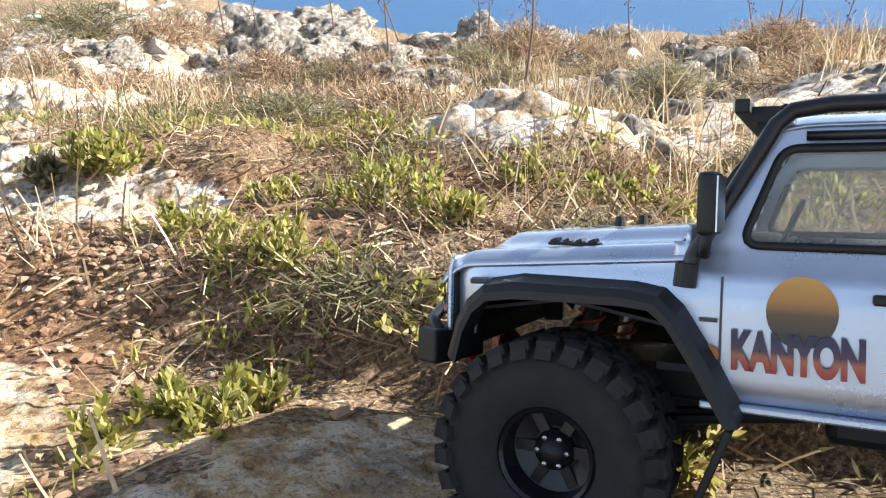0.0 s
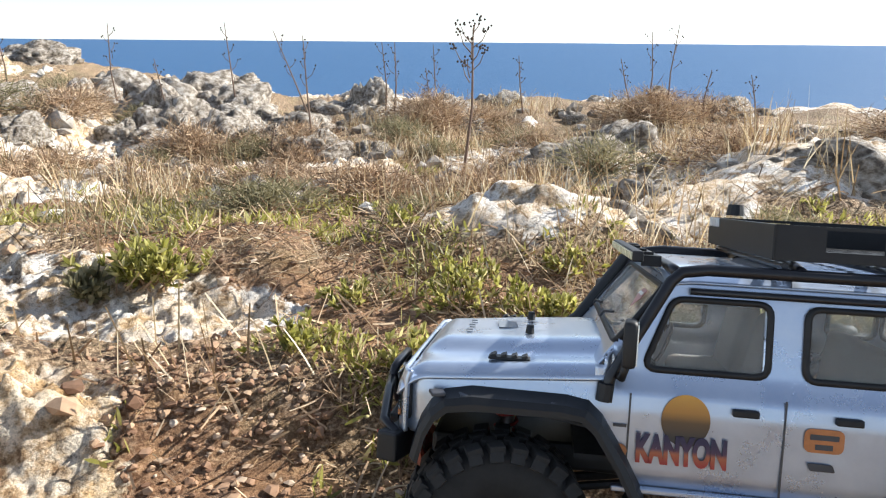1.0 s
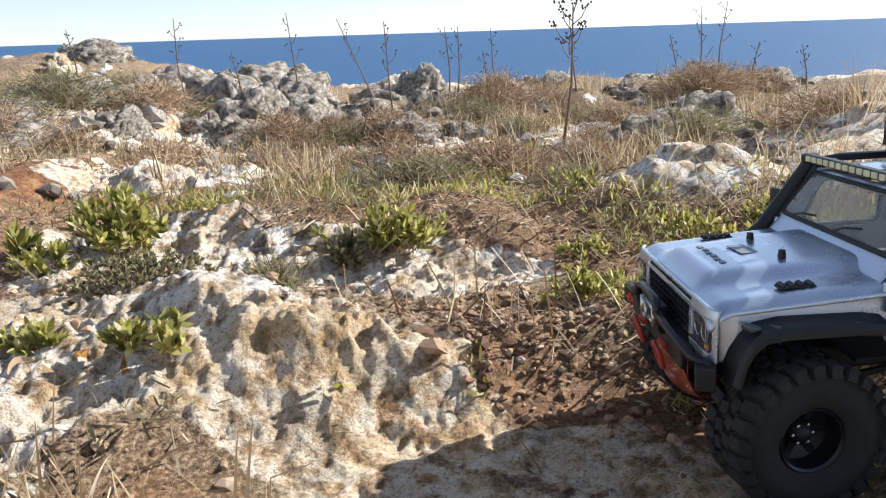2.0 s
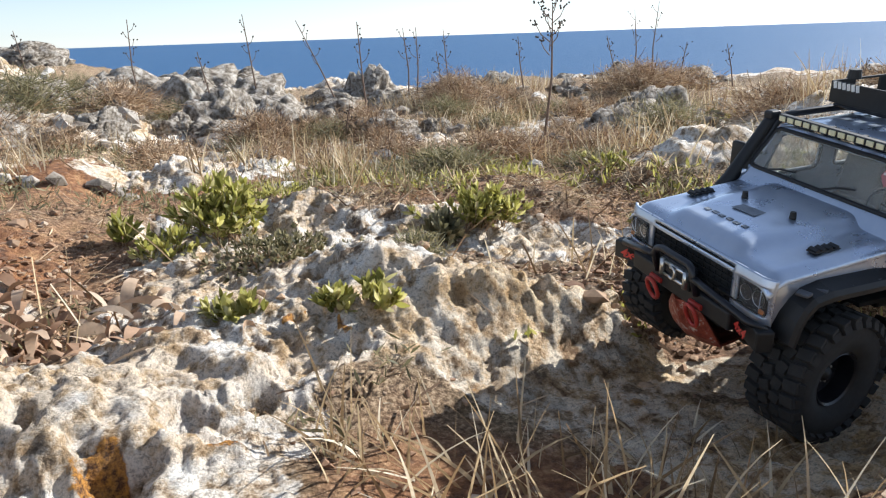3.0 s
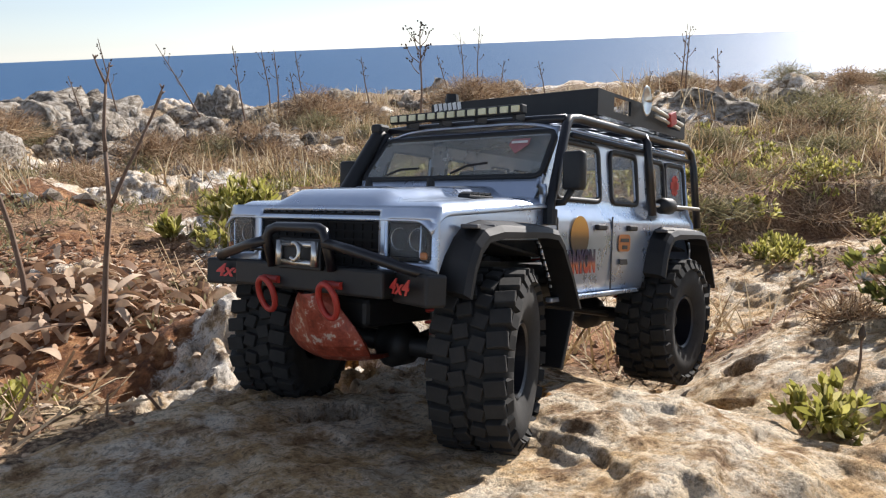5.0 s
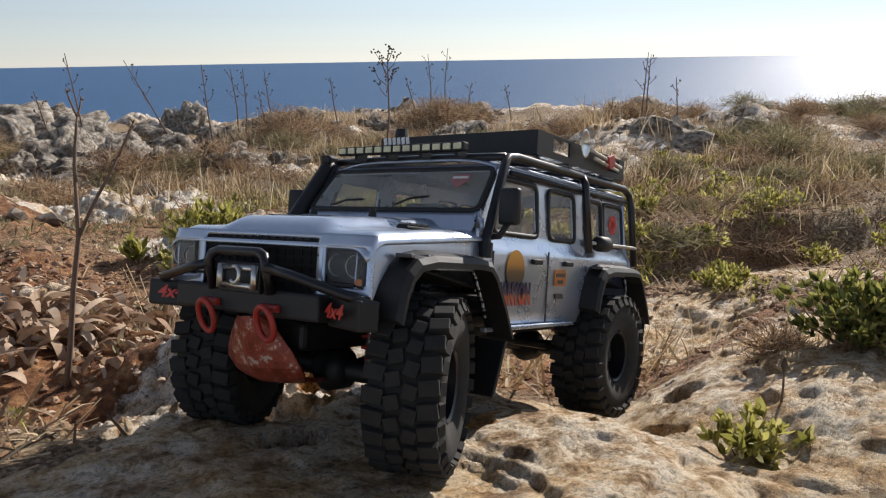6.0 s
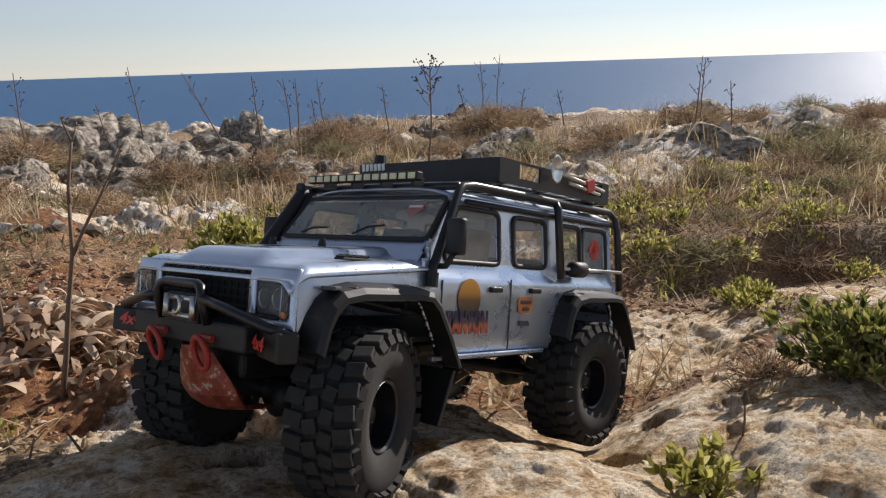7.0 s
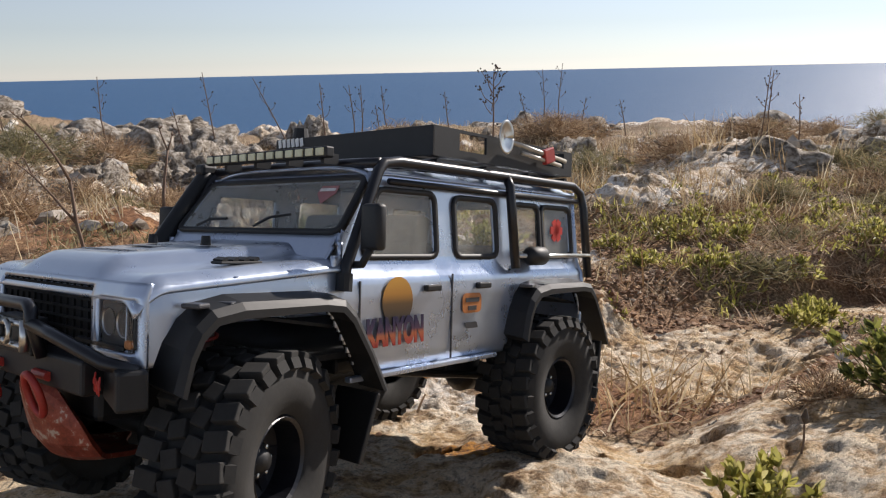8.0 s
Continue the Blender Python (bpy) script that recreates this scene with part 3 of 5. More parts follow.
    for s in (1, -1):
        part("seat", B(0.0, s * 0.045, 0.150, 0.05, 0.06, 0.03, bevel=0.008), SEATS, cab, "grey front seat", True)
        part("seat_back", B(-0.028, s * 0.045, 0.185, 0.016, 0.056, 0.07, Matrix.Rotation(-0.2, 4, "Y"), 0.006), SEATS, cab, "grey front seat", True)
    part("rear_bench", B(-0.12, 0, 0.165, 0.02, 0.16, 0.06, Matrix.Rotation(-0.15, 4, "Y"), 0.006), SEATS, cab, "grey rear bench", True)
    part("steering_wheel", T([(0.048 - 0.006 * math.cos(a), 0.045 + 0.016 * math.sin(a), 0.194 + 0.015 * math.cos(a)) for a in steps(0, 2 * math.pi, 20)[:-1]], 0.0016, 6, True), BLACK, cab)
    # cage of black tubes
    cage = new("roll_cage")
    cage.parent = car
    tagged(cage, "black tubular outer roll cage")
    for s in (1, -1):
        part("side_tube", T([(0.0935, s * 0.1125, 0.166), (0.0905, s * 0.1105, 0.180), (0.054, s * 0.1025, 0.247), (0.047, s * 0.101, 0.2535), (0.03, s * 0.100, 0.256), (-0.225, s * 0.100, 0.256), (-0.24, s * 0.1005, 0.250), (-0.243, s * 0.103, 0.235), (-0.243, s * 0.110, 0.165)], 0.0042, 10), TUBE, cage, "", True)
        part("foot", T([(0.094, s * 0.1127, 0.164), (0.093, s * 0.1122, 0.176)], 0.0058, 10), BLACK, cage)
        part("upright", T([(-0.108, s * 0.1, 0.256), (-0.109, s * 0.104, 0.248), (-0.109, s * 0.112, 0.176)], 0.0042, 10), TUBE, cage, "", True)
        part("gutter_tube", T([(0.0405, s * 0.1005, 0.241), (-0.235, s * 0.1005, 0.241)], 0.0024, 8), TUBE, cage, "", True)
        part("belt_tube", T([(-0.109, s * 0.111, 0.187), (-0.243, s * 0.111, 0.187)], 0.002, 8), CHROME, cage, "thin metal side bar", True)
        part("knob", T([(-0.126, s * 0.113, 0.187), (-0.130, s * 0.113, 0.187), (-0.150, s * 0.113, 0.187), (-0.153, s * 0.113, 0.187)], [0.005, 0.0085, 0.0085, 0.006], 14), BLACK, cage, "round black cap", True)
    for x in (-0.032, -0.108, -0.225):
        part("cross_tube", T([(x, y, 0.256 + 0.006 * (1 - (y / 0.1) ** 4)) for y in steps(-0.1, 0.1, 10)], 0.004, 10), TUBE, cage, "", True)
    part("cross_tube", T([(0.050, y, 0.2535 + 0.001 * (1 - (y / 0.1) ** 4)) for y in steps(-0.1, 0.1, 8)], 0.0038, 10), TUBE, cage, "", True)
    # light bar
    bar = part("light_bar", B(0.073, -0.002, 0.2605, 0.008, 0.150, 0.008, bevel=0.0012), BLACK, car, "black roof light bar with a row of pale lenses")
    for k in range(13):
        part("lamp_lens", B(0.0773, -0.0706 + 0.01143 * k, 0.2605, 0.002, 0.0082, 0.0055, bevel=0.0006), YELLOW, bar)
    for y in (-0.06, -0.02, 0.02, 0.06):
        part("bracket", B(0.062, y, 0.257, 0.014, 0.004, 0.008), BLACK, bar)
    # roof rack
    rack = new("roof_rack")
    rack.parent = car
    tagged(rack, "black roof rack tray with slotted walls")
    x0, x1, yw, z0, z1 = -0.012, -0.226, 0.0975, 0.2655, 0.2895
    slots = [[(a, 0.273), (a - 0.036, 0.273), (a - 0.036, 0.286), (a, 0.286)] for a in (-0.045, -0.176)]
    for s in (1, -1):
        part("rack_wall", sheet(lambda x, z: (x, s * yw, z), steps(x0, x1, 86), steps(z0, z1, 10), lambda x, z: not any(inside(x, z, q) for q in slots), 0.0025), BLACK, rack)
    for x in (x0, x1):
        part("rack_wall", B(x, 0, (z0 + z1) / 2, 0.0025, 2 * yw, z1 - z0, bevel=0.0006), BLACK, rack)
    for k in range(11):
        part("rack_slat", B(-0.119, -0.090 + 0.018 * k, z0 + 0.001, 0.212, 0.007, 0.002), BLACK, rack)
    for k in range(4):
        part("rack_rail", T([(-0.02 - 0.066 * k, -0.096, 0.2615), (-0.02 - 0.066 * k, 0.096, 0.2615)], 0.0025, 8), TUBE, rack)
    for k in range(6):
        part("print_bar", B(x0 + 0.0017, -0.091 + 0.0062 * k, 0.2855, 0.0006, 0.0042, 0.0075, Matrix.Rotation(0.2, 4, "X")), WHITE, rack)
    shovel = part("shovel", T([(-0.112, yw + 0.005, 0.287), (-0.205, yw + 0.005, 0.279)], 0.0022, 8), WOOD, rack, "small metal shovel strapped to the rack", True)
    blade = sheet(lambda u, v: (-0.098 - 0.011 * math.cos(u) * v, yw + 0.006 + 0.003 * v * v, 0.2895 + 0.015 * math.sin(u) * v), steps(0, 2 * math.pi, 24), steps(0.05, 1, 6), lambda u, v: True, 0.001)
    part("blade", blade, CHROME, shovel, "polished shovel blade", True)
    axe = part("axe", T([(-0.128, yw + 0.0055, 0.279), (-0.195, yw + 0.0055, 0.274)], 0.002, 8), WOOD, rack, "small axe with a red head", True)
    part("head", B(-0.172, yw + 0.006, 0.281, 0.017, 0.005, 0.014, Matrix.Rotation(0.3, 4, "Y"), 0.001), RED, axe, "red axe head")
    part("spotlight", T([(-0.03, -0.085, 0.292), (-0.03, -0.085, 0.302)], [0.008, 0.0065], 12), BLACK, rack, "small black box on the rack")
    # mirror, snorkel
    for s in (1, -1):
        mirror = part("door_mirror", B(0.081, s * 0.126, 0.207, 0.009, 0.019, 0.031, Matrix.Rotation(-s * 0.12, 4, "Z"), 0.0028), BLACK, car, "black square door mirror", True)
        part("arm", T([(0.085, s * 0.106, 0.181), (0.084, s * 0.119, 0.182), (0.082, s * 0.125, 0.193)], 0.0028, 8), BLACK, mirror, "", True)
        part("mirror_glass", B(0.0762, s * 0.126, 0.207, 0.0008, 0.015, 0.027, Matrix.Rotation(-s * 0.12, 4, "Z")), CHROME, mirror)
    snorkel = part("snorkel", T([(0.125, -0.112, 0.165), (0.100, -0.1145, 0.183), (0.060, -0.1085, 0.246), (0.056, -0.1075, 0.253)], [0.008, 0.009, 0.0075, 0.007], 10), BLACK, car, "black air intake snorkel", True)
    part("intake", B(0.057, -0.1075, 0.2555, 0.016, 0.013, 0.010, bevel=0.003), BLACK, snorkel)
    # front bumper, winch, hooks, skid plate
    bumper = part("front_bumper", B(0.2405, 0, 0.121, 0.016, 0.158, 0.019, bevel=0.002), BLACK, car, "black steel front bumper")
    for s in (1, -1):
        part("bumper_end", B(0.2345, s * 0.0985, 0.1195, 0.016, 0.044, 0.021, Matrix.Rotation(-s * 0.32, 4, "Z"), 0.002), BLACK, bumper)
        part("side_bar", T([(0.2555, s * 0.031, 0.147), (0.2535, s * 0.055, 0.143), (0.247, s * 0.100, 0.1325), (0.235, s * 0.113, 0.128)], 0.0038, 10), TUBE, bumper, "", True)
        hook = part("tow_shackle", T([(0.2535 + 0.004 * math.cos(a), s * 0.033 + 0.0085 * math.sin(a), 0.107 + 0.012 * math.cos(a)) for a in steps(0, 2 * math.pi, 22)[:-1]], 0.0023, 8, True), RED, bumper, "red tow shackle", True)
        part("pin", T([(0.2495, s * 0.033 - 0.009, 0.118), (0.2495, s * 0.033 + 0.009, 0.118)], 0.0028, 8), RED, hook)
        at = Matrix.Translation((0.2355 + 0.0082 * math.cos(0.32) + 0.003, s * 0.091, 0.1205)) @ Matrix.Rotation(-s * 0.32, 4, "Z") @ Matrix(((0, 0, 1, 0), (1, 0, 0, 0), (0, 1, 0, 0), (0, 0, 0, 1)))
        lettering("bumper_text", "4x4", at, 0.026, 0.0105, RED_PRINT, bumper, "red italic lettering on the bumper", 0.3, 0.0005)
    part("hoop", T([(0.249, -0.032, 0.128), (0.2555, -0.032, 0.149), (0.2545, -0.029, 0.1545), (0.2535, -0.022, 0.157), (0.2535, 0.022, 0.157), (0.2545, 0.029, 0.1545), (0.2555, 0.032, 0.149), (0.249, 0.032, 0.128)], 0.0038, 10), TUBE, bumper, "", True)
    winch = part("winch", B(0.247, 0, 0.138, 0.010, 0.046, 0.022, bevel=0.001), BLACK, car, "winch with a bright roller fairlead")
    for y in (-0.019, 0.019):
        part("roller", T([(0.2535, y, 0.1295), (0.2535, y, 0.1475)], 0.003, 10), CHROME, winch, "", True)
    for z in (0.132, 0.145):
        part("roller", T([(0.253, -0.016, z), (0.253, 0.016, z)], 0.0022, 10), CHROME, winch, "", True)
    part("hook", T([(0.2575, 0.002 + 0.005 * math.sin(a), 0.140 + 0.006 * math.cos(a)) for a in steps(-0.6, 3.9, 14)], 0.0017, 8), CHROME, winch, "", True)
    plate = bmesh.new()
    rows = []
    for x, z, w in ((0.249, 0.109, 0.013), (0.2475, 0.102, 0.021), (0.244, 0.092, 0.029), (0.240, 0.081, 0.037), (0.236, 0.071, 0.041), (0.230, 0.063, 0.040), (0.224, 0.059, 0.034), (0.205, 0.056, 0.028), (0.180, 0.055, 0.020)):
        rows.append([plate.verts.new((x - 0.012 * u * u, w * u, z + 0.003 * u * u)) for u in (-1, -0.8, -0.5, 0, 0.5, 0.8, 1)])
    for a, b in zip(rows, rows[1:]):
        for j in range(6):
            plate.faces.new((a[j], a[j + 1], b[j + 1], b[j]))
    bmesh.ops.recalc_face_normals(plate, faces=plate.faces)
    bmesh.ops.solidify(plate, geom=list(plate.faces), thickness=0.003)
    part("skid_plate", plate, SKID, car, "scratched red skid plate under the bumper")
    # chassis, axles, shock absorbers
    part("chassis", B(-0.01, 0, 0.096, 0.46, 0.075, 0.022, bevel=0.004), BLACK, car)
    part("battery_tray", B(0.0, 0, 0.108, 0.15, 0.17, 0.012, bevel=0.003), BLACK, car)
    part("gearbox", B(-0.005, 0, 0.080, 0.06, 0.05, 0.028, bevel=0.006), BLACK, car)
    for x in (BASE, -BASE):
        ax = part("axle", T([(x, -0.082, AXLE), (x, 0.082, AXLE)], 0.0085, 10), BLACK, car, "black axle tube", True)
        part("differential", T([(x - 0.018, 0.018, AXLE), (x - 0.008, 0.018, AXLE), (x + 0.01, 0.018, AXLE), (x + 0.018, 0.018, AXLE)], [0.006, 0.018, 0.018, 0.008], 14), BLACK, ax, "", True)
        part("link", T([(x, 0.045, AXLE), (0.02 if x > 0 else -0.03, 0.03, 0.085)], 0.0035, 8), BLACK, ax)
        part("link", T([(x, -0.045, AXLE), (0.02 if x > 0 else -0.03, -0.03, 0.085)], 0.0035, 8), BLACK, ax)
        for s in (1, -1):
            shock = part("shock_absorber", T([(x + 0.008, s * 0.062, AXLE + 0.005), (x - 0.006, s * 0.052, 0.150)], 0.0055, 10), CHROME, car, "bright coil-over shock absorber", True)
            coil = [(x + 0.006 - 0.010 * k / 60 + 0.008 * math.cos(k * 0.75), s * (0.0605 - 0.008 * k / 60) + 0.008 * math.sin(k * 0.75), AXLE + 0.014 + 0.06 * k / 60) for k in range(61)]
            part("spring", T(coil, 0.0013, 5), RED, shock, "red coil spring", True)
    part("drive_shaft", T([(-BASE + 0.02, 0.016, AXLE), (-0.03, 0.006, 0.082)], 0.004, 8), BLACK, car)
    part("drive_shaft", T([(BASE - 0.02, 0.016, AXLE), (0.03, 0.006, 0.082)], 0.004, 8), BLACK, car)
    # prints on both sides
    for s in (1, -1):
        face = Matrix(((-s, 0, 0, 0), (0, 0, s, 0), (0, 1, 0, 0), (0, 0, 0, 1)))
        disc = prism(bmesh.new(), [(0.039 + 0.0160 * math.cos(a), 0.1545 + 0.0178 * math.sin(a)) for a in steps(0, 2 * math.pi, 32)[:-1]], 0.0005, Matrix.Translation((0, s * 0.1106, 0)))
        part("sun_print", disc, AMBER, car, "round amber sun print on the door")
        lettering("door_text", "KANYON", Matrix.Translation((0.0405, s * 0.1111, 0.1325)) @ face, 0.060, 0.021, LETTERS, car, "red to violet lettering on the door", -0.05, 0.0011)
        badge = part("badge_print", prism(bmesh.new(), rounded([(-0.062, 0.141), (-0.062, 0.157), (-0.037, 0.157), (-0.037, 0.141)], 0.005), 0.0005, Matrix.Translation((0, s * 0.1106, 0))), ORANGE, car, "orange arched badge with dark bars")
        for z, w in ((0.148, 0.018), (0.1415, 0.011)):
            part("bar", B(-0.0495, s * 0.1108, z + 0.0035, w, 0.0006, 0.0035), GREY_PRINT, badge)
        part("badge_print", prism(bmesh.new(), rounded([(-0.058, 0.1285), (-0.056, 0.1335), (-0.040, 0.1335), (-0.042, 0.1285)], 0.0015), 0.0005, Matrix.Translation((0, s * 0.1106, 0))), GREY_PRINT, car, "small dark print")
        part("badge_print", prism(bmesh.new(), [(0.0815 + 0.0055 * math.cos(a), 0.130 + 0.005 * math.sin(a)) for a in steps(0, 2 * math.pi, 10)[:-1]], 0.0005, Matrix.Translation((0, s * 0.1106, 0))), ORANGE, car, "small orange round print")
        part("badge_print", B(0.082, s * 0.1103, 0.1475, 0.009, 0.0006, 0.002), GREY_PRINT, car)
        cross = bmesh.new()
        for k in range(3):
            box(cross, -0.196, s * 0.1, 0.211, 0.022, 0.0008, 0.0075, Matrix.Rotation(math.pi / 3 * k, 4, "Y"))
        part("window_sticker", cross, RED_PRINT, car, "red star sticker on the rear window")
    meshes = wheel_meshes()
    wheels = [(wheel(car, meshes, x, s), x, s) for x in (BASE, -BASE) for s in (1, -1)]
    return car, wheels


CAR_OB, WHEELS = model_car()


# ---- the ground ----
def lattice(i, j, seed):
    h = (i.astype(np.int64) * 374761393 + j.astype(np.int64) * 668265263 + seed * 974634617) & 0x7FFFFFFF
    h = ((h ^ (h >> 13)) * 1274126177) & 0x7FFFFFFF
    return ((h ^ (h >> 16)) & 0xFFFFF) / float(0xFFFFF)


def value_noise(x, y, seed):
    i, j = np.floor(x), np.floor(y)
    u, v = x - i, y - j
    u, v = u * u * (3 - 2 * u), v * v * (3 - 2 * v)
    a, b, c, d = lattice(i, j, seed), lattice(i + 1, j, seed), lattice(i, j + 1, seed), lattice(i + 1, j + 1, seed)
    return (a + (b - a) * u) * (1 - v) + (c + (d - c) * u) * v - 0.5


def fbm(x, y, scale, octaves, seed, gain=0.5):
    out, amp = 0.0, 1.0
    for k in range(octaves):
        out = out + amp * value_noise(x * scale + 17.3 * k, y * scale - 9.1 * k, seed + k)
        amp, scale = amp * gain, scale * 2.03
    return out


def pits(x, y, scale, seed, share):
    """Hollows of scattered places: 1 in the middle of one, 0 outside."""
    x, y = x * scale, y * scale
    i, j = np.floor(x), np.floor(y)
    out = np.zeros_like(x)
    for a in (-1, 0, 1):
        for b in (-1, 0, 1):
            px, py = i + a + lattice(i + a, j + b, seed), j + b + lattice(i + a, j + b, seed + 1)
            size = 0.25 + 0.3 * lattice(i + a, j + b, seed + 2)
            d = np.hypot(x - px, y - py) / size
            out = np.maximum(out, np.where(lattice(i + a, j + b, seed + 3) < share, (0.55 + 0.45 * lattice(i + a, j + b, seed + 4)) * np.clip(4.5 * (1 - d), 0, 1), 0))
    return out


def smooth(a, b, x):
    t = np.clip((x - a) / (b - a), 0, 1)
    return t * t * (3 - 2 * t)


def blob(x, y, cx, cy, rx, ry, deg=0.0, power=2.0):
    c, s = math.cos(radians(deg)), math.sin(radians(deg))
    u, v = ((x - cx) * c + (y - cy) * s) / rx, ((y - cy) * c - (x - cx) * s) / ry
    return np.exp(-(u * u + v * v) ** (power / 2))


def track_y(x):
    return np.interp(x, [-1.2, -0.95, -0.75, -0.6, -0.4, -0.2, 0.0, 0.25, 0.5, 1.0], [0.20, 0.29, 0.40, 0.47, 0.53, 0.575, 0.56, 0.51, 0.42, 0.3])


def slab_reach(x, y):
    """How far the slab goes on: 1 on it, 0 beyond its ragged edge."""
    return blob(x + 0.5 * fbm(x, y, 1.5, 4, 43), y + 0.5 * fbm(x, y, 1.5, 4, 44), -0.85, 0.0, 1.15, 0.95, 0, 6.0)


def cover(x, y, golden=False):
    """How much of the ground is bare rock, and how much of the rest is litter."""
    wob = 0.10 * fbm(x, y, 5.0, 4, 40)
    yy, xx = y + wob, x + 0.08 * fbm(x, y, 6.0, 3, 47)
    edge = slab_reach(x, y)
    rock = smooth(-0.02, -0.12, xx) * smooth(0.37, 0.30, yy) * smooth(-2.2, -1.6, x) * edge
    rock = np.maximum(rock, smooth(-0.70, -0.78, xx) * smooth(0.62, 0.55, yy) * smooth(-1.12, -1.02, xx) * edge)
    rock = np.maximum(rock, smooth(-0.52, -0.60, xx) * smooth(0.42, 0.37, yy) * edge)
    for cx, cy, rx, ry, deg in ((-0.86, 0.57, 0.15, 0.12, 20), (-0.60, 0.88, 0.17, 0.13, -10), (-0.66, 0.72, 0.10, 0.10, 0), (-0.48, 1.02, 0.16, 0.12, 20), (-0.76, 0.72, 0.13, 0.12, 0), (-0.76, 0.86, 0.12, 0.10, 0),
                                (-0.72, 1.20, 0.16, 0.10, 0), (-0.80, 1.58, 0.22, 0.11, 15), (0.16, 1.24, 0.17, 0.10, 0), (0.42, 1.35, 0.25, 0.12, 20), (0.10, 0.50, 0.11, 0.13, 0),
                                (-0.43, 0.685, 0.13, 0.055, -25), (-0.58, 0.70, 0.13, 0.10, 0), (-0.36, 1.00, 0.19, 0.10, -4), (-0.62, 1.02, 0.25, 0.15, 0), (-0.45, 0.58, 0.16, 0.06, -20), (0.03, 0.39, 0.11, 0.07, 10), (0.09, 0.55, 0.13, 0.085, 20), (-0.21, 0.50, 0.10, 0.05, -10), (-0.26, 0.60, 0.15, 0.045, -20), (-0.08, 0.555, 0.09, 0.035, 0), (-0.44, 0.44, 0.08, 0.05, 0), (-0.31, 0.475, 0.20, 0.085, -10), (0.55, 2.2, 0.4, 0.3, 0), (0.9, 1.5, 0.3, 0.25, 0), (-1.05, 0.86, 0.10, 0.05, 0)):
        rock = np.maximum(rock, 1.25 * blob(xx, yy, cx, cy, rx, ry, deg, 4.0))
    far = smooth(1.5, 2.2, np.hypot(x + 0.9, y + 0.2)) * smooth(0.18, 0.34, fbm(x, y, 1.9, 5, 51, 0.62))
    far = np.maximum(far, smooth(4.3, 4.8, np.hypot(x + 0.9, y + 0.2)))
    rock = np.clip(np.maximum(rock, far), 0, 1)
    rock = rock * (1 - np.clip(1.3 * blob(xx, yy, -0.575, 0.405, 0.155, 0.105, -8, 6.0), 0, 1))   # soil floor of the grassy hollow
    soil = np.maximum(1.2 * blob(xx, yy, -1.12, 0.98, 0.22, 0.16, 10, 4.0), 1.1 * blob(xx, yy, -1.08, 0.66, 0.16, 0.14, 0, 4.0))
    soil = np.maximum(soil, 1.1 * blob(xx, yy, -0.24, 0.42, 0.14, 0.10, 0, 4.0))
    soil = np.maximum(soil, np.maximum(0.5 * smooth(0.08, 0.3, fbm(x, y, 3.0, 4, 61)) * smooth(2.4, 1.8, np.hypot(x + 0.4, y)), 0.9 * blob(xx, yy, -1.0, 1.55, 0.35, 0.30, 0, 4.0)))
    soil = np.maximum(soil, 0.9 * blob(xx, yy, -0.55, 0.42, 0.20, 0.10, -20, 4.0))
    soil = np.maximum(soil, 0.6 * blob(xx, yy, -0.26, 0.645, 0.15, 0.09, -15, 4.0))
    gold = 0.0
    for cx, cy, r in ((-0.848, 0.268, 0.024), (-0.832, 0.252, 0.018), (-0.850, 0.521, 0.016), (-0.775, 0.540, 0.011), (-0.655, 0.69, 0.010), (-0.70, 0.74, 0.008)):
        gold = np.maximum(gold, blob(x + 0.03 * fbm(x, y, 45.0, 3, 65), y + 0.03 * fbm(x, y, 45.0, 3, 66), cx, cy, r, r * 0.8, 0, 2.0))
    return (rock, np.clip(1 - soil, 0, 1)) if not golden else gold


